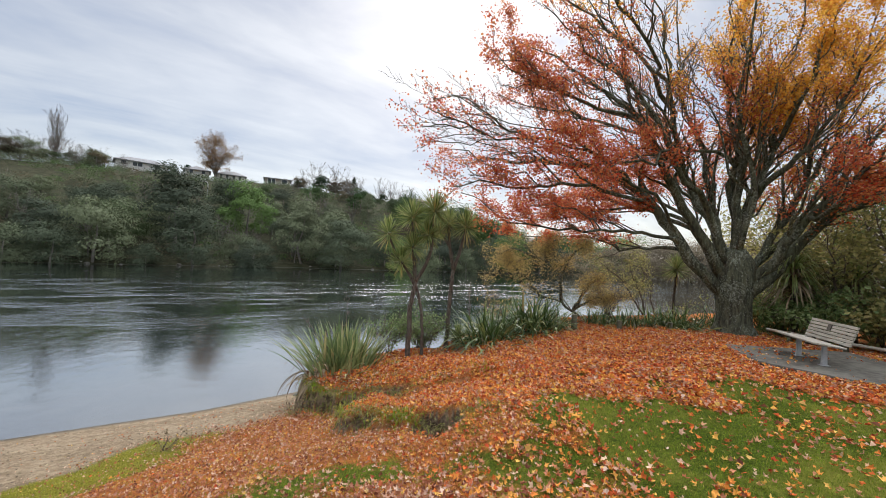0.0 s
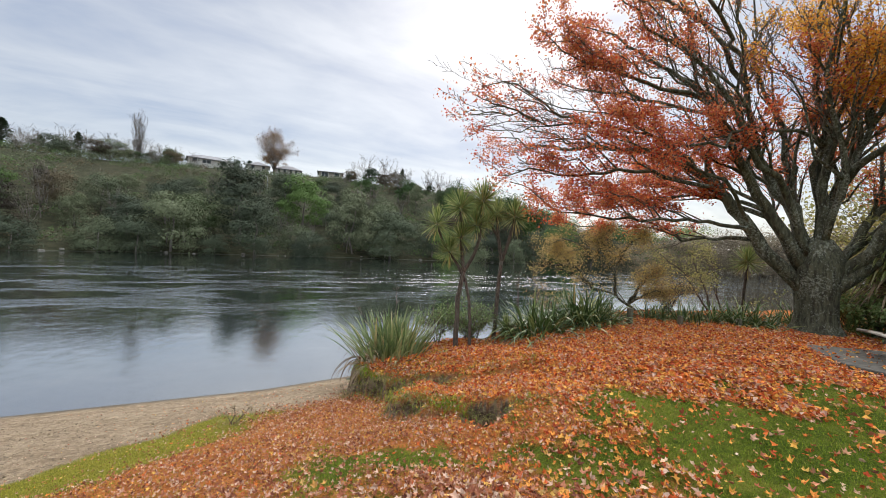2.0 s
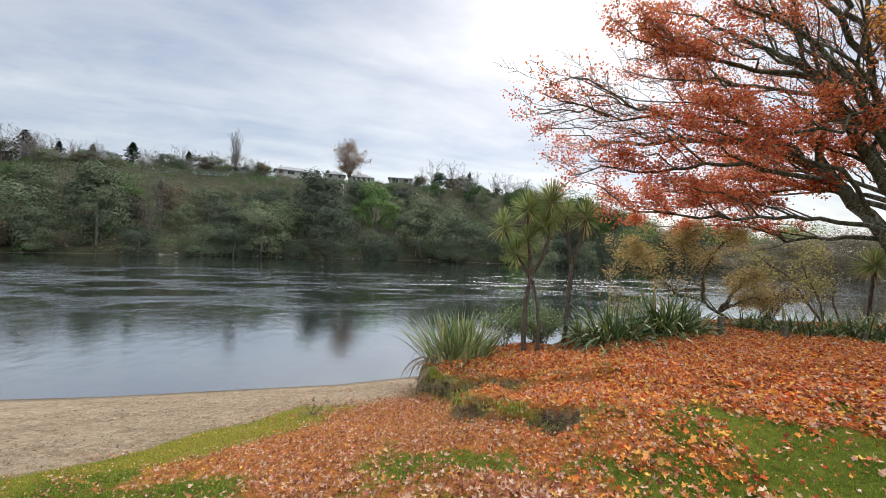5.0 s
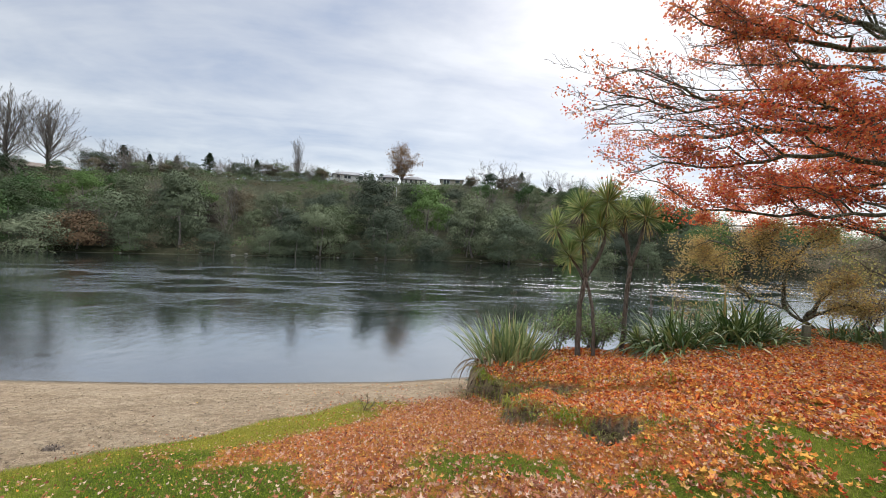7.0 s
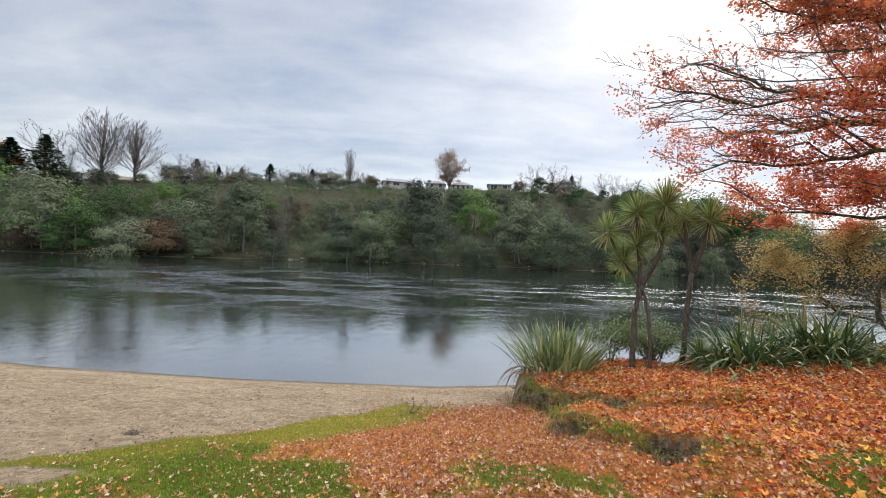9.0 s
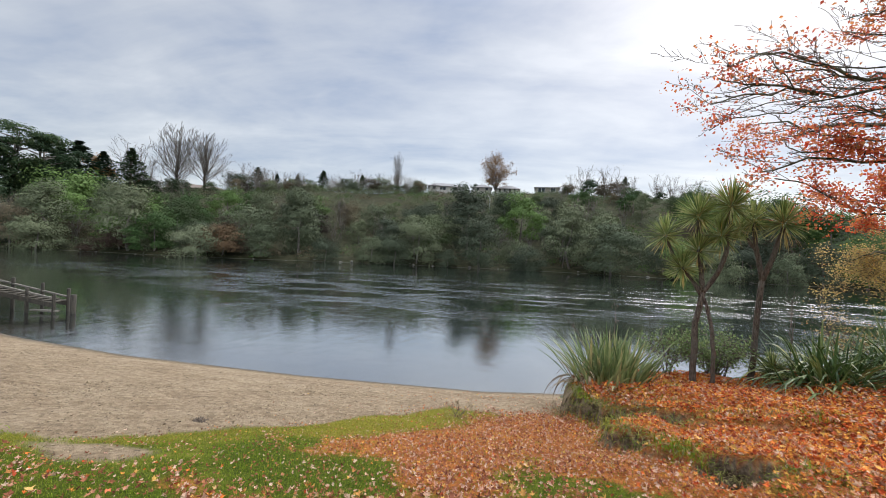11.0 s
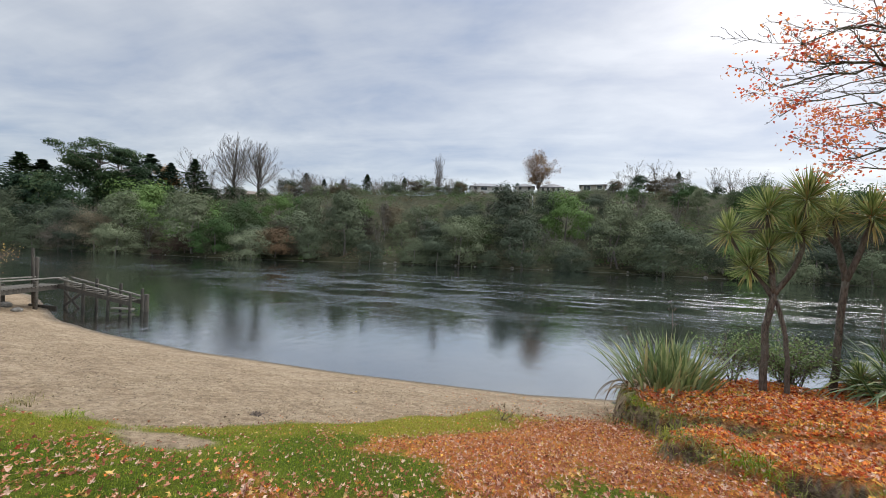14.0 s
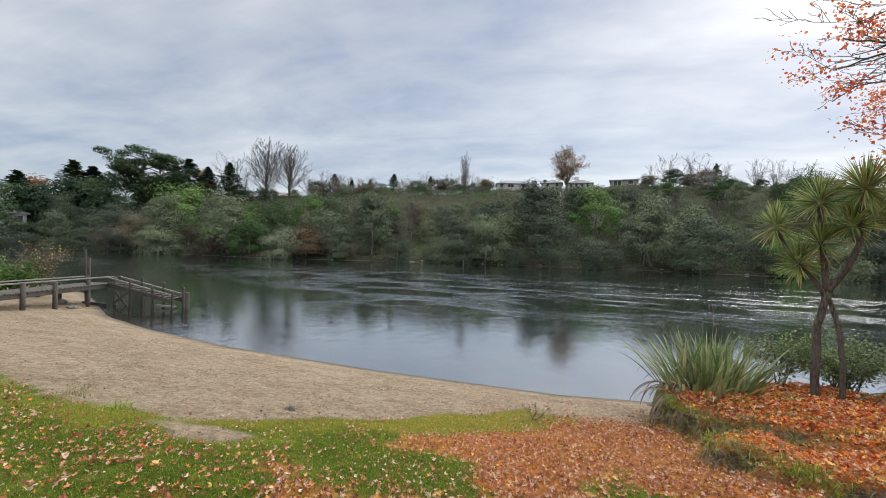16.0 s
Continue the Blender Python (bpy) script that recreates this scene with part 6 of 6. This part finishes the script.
house("long dark-roofed house behind bare trees", -39.5, 140, 15, 8, 2.8, roof_brown, tan_wall, [(-4, 2, 1.2, 1.6), (1, 3, 1.3, 1.6), (5, 2, 1.2, 1.6)], 4.6)
house("white cottage among the ridge trees", -45.0, 140, 7, 6, 2.6, roof_grey, white_wall, [(0, 2, 1.2, 1.5)], 5.0)
house("grey-roofed house among the shrubs", -30.8, 136, 9, 7, 2.4, roof_grey, tan_wall, [(-2, 2, 1.1, 1.4), (2, 2, 1.1, 1.4)], 6.0)
house("low house with brown walls on the ridge", -26.4, 136, 9, 7, 2.4, roof_brown, tan_wall, [(0, 3, 1.2, 1.4)], 6.3)
house("grey-roofed house at the end of the ridge", 26.9, 134, 9, 7, 2.6, roof_brown, tan_wall, [(-2, 2, 1.2, 1.5), (2.2, 2, 1.2, 1.5)], 6.5)
house("white building near the water through trees", -65.4, 112, 4.2, 5, 1.7, roof_grey, white_wall, [(-1.0, 1.2, 0.9, 0.9), (1.0, 1.2, 0.9, 0.9)], 0.9)
house("pale house on the distant low hill", 41.5, 190, 9, 7, 2.6, roof_brown, white_wall, [(0, 3, 1.2, 1.5)], 2.6)
house("tan house on the distant low hill", 44.0, 185, 8, 7, 2.6, roof_brown, tan_wall, [(0, 3, 1.2, 1.5)], 1.9)


# lamp post on the slope
def street_lamp(turn, dist, low, high):
    x, y = ray_spot(turn, dist)
    z0, z1 = ground_z(x, y), 3 + dist * math.tan(radians(high))
    ob = thing("street_lamp", "pale street lamp with curved arm on the slope", "lamp", pose(x, y, z0))
    h = z1 - z0
    gg = Geo()
    gg.tube([Vector((0, 0, -0.3)), Vector((0, 0, h * 0.85)), Vector((-0.12, 0, h * 0.95)), Vector((-0.5, 0, h)), Vector((-0.9, 0, h))], [0.11, 0.09, 0.08, 0.07, 0.06], 8)
    part("pole", gg.mesh("pole", grey_paint, True), ob)
    hg = Geo().box((-1.1, 0, h), (0.6, 0.22, 0.12))
    part("lamp_head", hg.mesh("lamp_head", grey_paint), ob)


street_lamp(-0.3, 100, 4.2, 7.8)


# ---------------------------------------------------------------- fallen leaves and grass
lit_rng = np.random.default_rng(201)


def scatter(rng, n, box, density):
    x, y = rng.uniform(box[0], box[1], n), rng.uniform(box[2], box[3], n)
    keep = rng.uniform(0, 1, n) < density(x, y)
    return x[keep], y[keep]


def lay(x, y, rng, lift=0.012):
    """Points on the ground sheet itself, between its grid lines."""
    i = np.clip(np.searchsorted(gx, x) - 1, 0, len(gx) - 2)
    j = np.clip(np.searchsorted(gy, y) - 1, 0, len(gy) - 2)
    u, v = (x - gx[i]) / (gx[i + 1] - gx[i]), (y - gy[j]) / (gy[j + 1] - gy[j])
    z = (GZ[j, i] * (1 - u) + GZ[j, i + 1] * u) * (1 - v) + (GZ[j + 1, i] * (1 - u) + GZ[j + 1, i + 1] * u) * v
    return np.stack([x, y, z + rng.uniform(0.004, lift, len(x))], -1)


def litter(labels, mats, n, box, small, large, near=5.2):
    """Orange leaves towards the tree, browner ones down the slope; lobed close by, plainer farther off."""
    x, y = scatter(lit_rng, n, box, litter_at)
    # few leaves cling to the steep broken faces
    rise = np.maximum(abs(lie(x + 0.03, y)[0] - lie(x - 0.03, y)[0]), abs(lie(x, y + 0.03)[0] - lie(x, y - 0.03)[0])) / 0.06
    stay = lit_rng.uniform(0, 1, len(x)) > 0.92 * smooth(0.6, 1.1, rise)
    x, y = x[stay], y[stay]
    P = lay(x, y, lit_rng, 0.05)
    N = lit_rng.normal(0, 0.58, P.shape) + np.array([0, 0, 1.0])
    s = small + (large - small) * lit_rng.uniform(0, 1, len(P)) ** 1.4
    s = s * (0.70 + 0.30 * smooth(-2.4, 0.6, x)) * (1 - 0.22 * smooth(3.0, 4.5, y)) * (1 - 0.36 * smooth(1.8, 3.2, y) * smooth(0.1, -0.2, edge_distance(x, y, PLATEAU)))
    brown = 0.14 + 0.80 * smooth(3.9, 0.9, x + 0.9 * value_noise(x, y, 0.8, 42) + 1.6 * smooth(-0.3, 0.3, edge_distance(x, y, PLATEAU)))
    brown = lit_rng.uniform(size=len(P)) < brown
    close_by = np.hypot(x, y) < near
    for label, mat, kind_of in zip(labels, mats, (~brown, brown)):
        v, f = star_leaves(lit_rng, P[kind_of & close_by], N[kind_of & close_by], s[kind_of & close_by], 0.8)
        v2, f2 = kite_leaves(lit_rng, P[kind_of & ~close_by], N[kind_of & ~close_by], s[kind_of & ~close_by] * 0.85, 0.75, 0.7)
        tagged(new("fallen_leaves", mesh_np("fallen_leaves", np.concatenate([v, v2]), np.concatenate([f, f2 + len(v)]), mat)), label, "fallen leaves", kind="stuff")


litter(("carpet of orange fallen leaves on the mound", "brown and yellow fallen leaves on the slope"), (litter_orange, litter_brown), 260000, (-6.5, 13.0, -0.3, 7.8), 0.018, 0.05)
# broken leaf and twig bits on the sand
x, y = scatter(lit_rng, 90000, (-16, 2.2, 2.4, 8.6), lambda a, b: sand_at(a, b) * (0.25 + 0.5 * np.clip(value_noise(a, b, 0.9, 41) + 0.3, 0, 1)) * smooth(0.05, 0.35, lie(a, b)[0]))
P = lay(x, y, lit_rng, 0.008)
v, f = chips(lit_rng, P, lit_rng.normal(0, 0.3, P.shape) + np.array([0, 0, 1.0]), lit_rng.uniform(0.004, 0.02, len(P)))
tagged(new("beach_debris", mesh_np("beach_debris", v, f, flax_dead)), "dark bits of leaf and twig on the sand", "debris", kind="stuff")

x, y = scatter(lit_rng, 760000, (-8, 9.0, -0.2, 6.0), lambda a, b: (1 - sand_at(a, b)) * (1 - 0.8 * litter_at(a, b)) * np.where(pad_at(a, b), 0, 1) * smooth(9, 3.5, np.hypot(a, b)))
P = lay(x, y, lit_rng, 0.005) - np.array([0, 0, 0.008])
n = len(P)
ways = around(lit_rng, n, 35, 88)
L = lit_rng.uniform(0.012, 0.032, n)
side = np.stack([ways[:, 1], -ways[:, 0], np.zeros(n)], -1) + 1e-4
side /= np.linalg.norm(side, axis=1, keepdims=True)
tip = P + ways * L[:, None]
v = np.stack([P - side * 0.0022, P + side * 0.0022, tip], 1)
mossy = moss_at(P[:, 0], P[:, 1]) > lit_rng.uniform(0.15, 0.85, n)
for sel, mat, tag in ((~mossy, grass_mat, "short green lawn grass between fallen leaves"), (mossy, moss_blade, "low yellow-green grass beside the sand")):
    k = int(sel.sum())
    tagged(new("lawn_grass", mesh_np("lawn_grass", v[sel].reshape(-1, 3), np.arange(3 * k).reshape(-1, 3), mat)), tag, "grass", kind="stuff")

# rough grass hanging over the broken edge
edge_pts = []
for (ax, ay), (bx, by) in zip(PLATEAU[:10], PLATEAU[1:11]):
    k = int(math.hypot(bx - ax, by - ay) * 760)
    t = lit_rng.uniform(0, 1, k)
    edge_pts.append(np.stack([ax + (bx - ax) * t, ay + (by - ay) * t], -1))
edge_pts = np.concatenate(edge_pts) + lit_rng.normal(0, 0.07, (sum(len(e) for e in edge_pts), 2))
P = lay(edge_pts[:, 0], edge_pts[:, 1], lit_rng, 0.005)
ways = around(lit_rng, len(P), -10, 70)
v, f = blades(lit_rng, P, ways, lit_rng.uniform(0.05, 0.19, len(P)), np.full(len(P), 0.003), lit_rng.uniform(0.8, 3.0, len(P)), 3, 0.1)
half = lit_rng.uniform(size=len(P)) < 0.5
fr = f.reshape(len(P), -1, 4)
for sel, m, tag in ((half, grass_mat, "tufts of green grass on the broken edge"), (~half, dry_grass_mat, "tufts of dry grass on the broken edge")):
    me = mesh_np("edge_grass", v, fr[sel].reshape(-1, 4), m)
    tagged(new("edge_grass", me), tag, "grass", kind="stuff")


# ---------------------------------------------------------------- small things
def weed(x, y, tall, seed):
    rng = np.random.default_rng(seed)
    z = ground_z(x, y)
    ob = thing("weed", "thin dry weed with dark seed heads in grass", "weed", pose(x, y, z))
    for k in range(5):
        lean = Vector((rng.normal(0, 0.10), rng.normal(0, 0.08), tall * rng.uniform(0.55, 1.0)))
        pts = wander(rng, (rng.normal(0, 0.03), rng.normal(0, 0.03), -0.02), lean, 5, 0, 0.12)
        gg = Geo().tube(pts, [0.004, 0.0036, 0.003, 0.0026, 0.002], 4)
        part("stalk", gg.mesh("stalk", twig_bark), ob)
        n = 14
        P = np.array([np.array(pts[-1]) + rng.normal(0, 0.014, 3) - np.array([0, 0, rng.uniform(0, 0.07)]) for _ in range(n)])
        v, f = kite_leaves(rng, P, rng.normal(size=(n, 3)), rng.uniform(0.008, 0.018, n))
        part("seed_head", mesh_np("seed_head", v, f, flax_dead), ob, kind="stuff")
    n = 160
    ways = around(rng, n, 25, 80)
    roots = np.stack([rng.normal(0, 0.10, n), rng.normal(0, 0.08, n), np.full(n, -0.01)], -1)
    v, f = blades(rng, roots, ways, rng.uniform(0.06, 0.2, n), np.full(n, 0.003), rng.uniform(0.6, 2.0, n), 3, 0.1)
    part("grass_tuft", mesh_np("grass_tuft", v, f, dry_grass_mat), ob, kind="stuff")


weed(-0.33, 5.3, 0.30, 301)
weed(1.22, 6.05, 0.22, 302)


def tuft(x, y, count, length, mat, label, seed, spread=0.08):
    rng = np.random.default_rng(seed)
    ways = around(rng, count, 20, 85)
    roots = np.stack([rng.normal(0, spread, count), rng.normal(0, spread, count), np.full(count, -0.01)], -1)
    v, f = blades(rng, roots, ways, length * rng.uniform(0.5, 1.2, count), np.full(count, 0.0032), rng.uniform(0.8, 2.6, count), 3, 0.1)
    ob = new("grass_tuft", mesh_np("grass_tuft", v, f, mat))
    ob.matrix_basis = pose(x, y, ground_z(x, y))
    tagged(ob, label, "grass", "tufts of grass", "stuff")


tuft(-3.05, 3.82, 600, 0.03, twig_bark, "small dark tuft of weed at the sand's edge", 311, 0.05)
tuft(-4.25, 2.75, 160, 0.10, grass_mat, "green tuft of grass at the sand's edge", 312, 0.08)
tuft(-5.2, 2.95, 140, 0.10, dry_grass_mat, "dry tuft of grass at the sand's edge", 313, 0.10)
for i, (x, y) in enumerate([(3.0, 5.1), (3.2, 4.95), (3.45, 4.85), (3.75, 4.75), (3.95, 4.72), (1.7, 5.55), (1.6, 5.85), (1.95, 5.4), (2.2, 5.45), (1.55, 6.15), (2.5, 5.7), (2.75, 5.6), (2.35, 6.0), (1.5, 4.5), (1.65, 4.25), (1.9, 3.9), (1.62, 4.7), (2.25, 3.6), (2.9, 6.3), (3.1, 6.5), (2.0, 5.9)]):
    tuft(x, y, 190, 0.12, (grass_mat, moss_blade, dry_grass_mat)[i % 3], "rough tuft of grass on the leafy mound", 320 + i, 0.10)


def flax_stalk(x, y, line, seed):
    rng = np.random.default_rng(seed)
    z = ground_z(x, y)
    ob = thing("flax_stalk", "bare dark flax flower stalk with old pods", "plant", pose(x, y, z))
    pts = wander(rng, *line, 7, 0.05, 0.04)
    part("stalk", Geo().tube(pts, [0.008, 0.007, 0.006, 0.006, 0.005, 0.004, 0.003], 5).mesh("stalk", twig_bark), ob)
    for k in range(6):
        p = pts[3 + k // 2] + Vector(rng.normal(0, 0.03, 3))
        part("pod", Geo().tube([p, p + Vector((rng.normal(0, 0.02), 0, 0.035)), p + Vector((rng.normal(0, 0.02), 0, 0.06))], [0.004, 0.010, 0.003], 5).mesh("pod", twig_bark), ob)


flax_stalk(2.1, 6.7, ((0, 0, 0), (-0.75, 0.1, 1.0)), 331)
flax_stalk(2.2, 6.75, ((0, 0, 0), (0.02, 0.3, 1.35)), 332)


def sapling(x, y, tall, seed):
    rng = np.random.default_rng(seed)
    ob = thing("sapling", "thin bare sapling with a few twigs", "sapling", pose(x, y, ground_z(x, y)))
    tree = Tree(seed, 0.8, 0.3)
    geo, tw = Geo(), Geo()
    tree.limb(geo, tw, wander(rng, (0, 0, -0.1), (0.05, 0, tall), 7, 0, 0.05), 0.011, 0.003, 1, 9, 5, 0, 0.3, 0.22)
    part("stem", geo.mesh("stem", twig_bark), ob)
    if tw.v:
        part("twig_crown", tw.mesh("twig_crown", twig_bark), ob, kind="stuff")


sapling(4.95, 6.95, 1.45, 341)
sapling(5.1, 7.2, 1.2, 342)


def rock(x, y, size, seed, label="rounded dark river stone at the waterline"):
    rng = np.random.default_rng(seed)
    bm = bmesh.new()
    bmesh.ops.create_icosphere(bm, subdivisions=2, radius=size)
    for v in bm.verts:
        v.co *= 1 + 0.22 * noise.noise(v.co * (1.6 / size) + Vector((seed, 0, 0)))
        v.co.z *= 0.62
    me = bpy.data.meshes.new("rock")
    bm.to_mesh(me)
    bm.free()
    me.materials.append(stone)
    ob = new("rock", me)
    ob.matrix_basis = pose(x, y, ground_z(x, y) + size * 0.2, 0, 0, float(rng.uniform(0, 360)))
    tagged(ob, label, "rock", "stones by the water")


rock(1.75, 7.75, 0.08, 351)
rock(1.6, 7.95, 0.05, 352)
rock(-18.6, 10.0, 0.22, 353, "dark weedy stone beside the jetty")
rock(-17.4, 9.7, 0.16, 354, "dark weedy stone beside the jetty")
shore_rng = np.random.default_rng(360)
for i in range(30):
    x = float(shore_rng.uniform(-62, 40))
    rock(x, float(np.interp(x, FAR_X, FAR_Y)) + float(shore_rng.uniform(-0.3, 0.8)), float(shore_rng.uniform(0.10, 0.28)), 361 + i, "pale stone along the far shore")
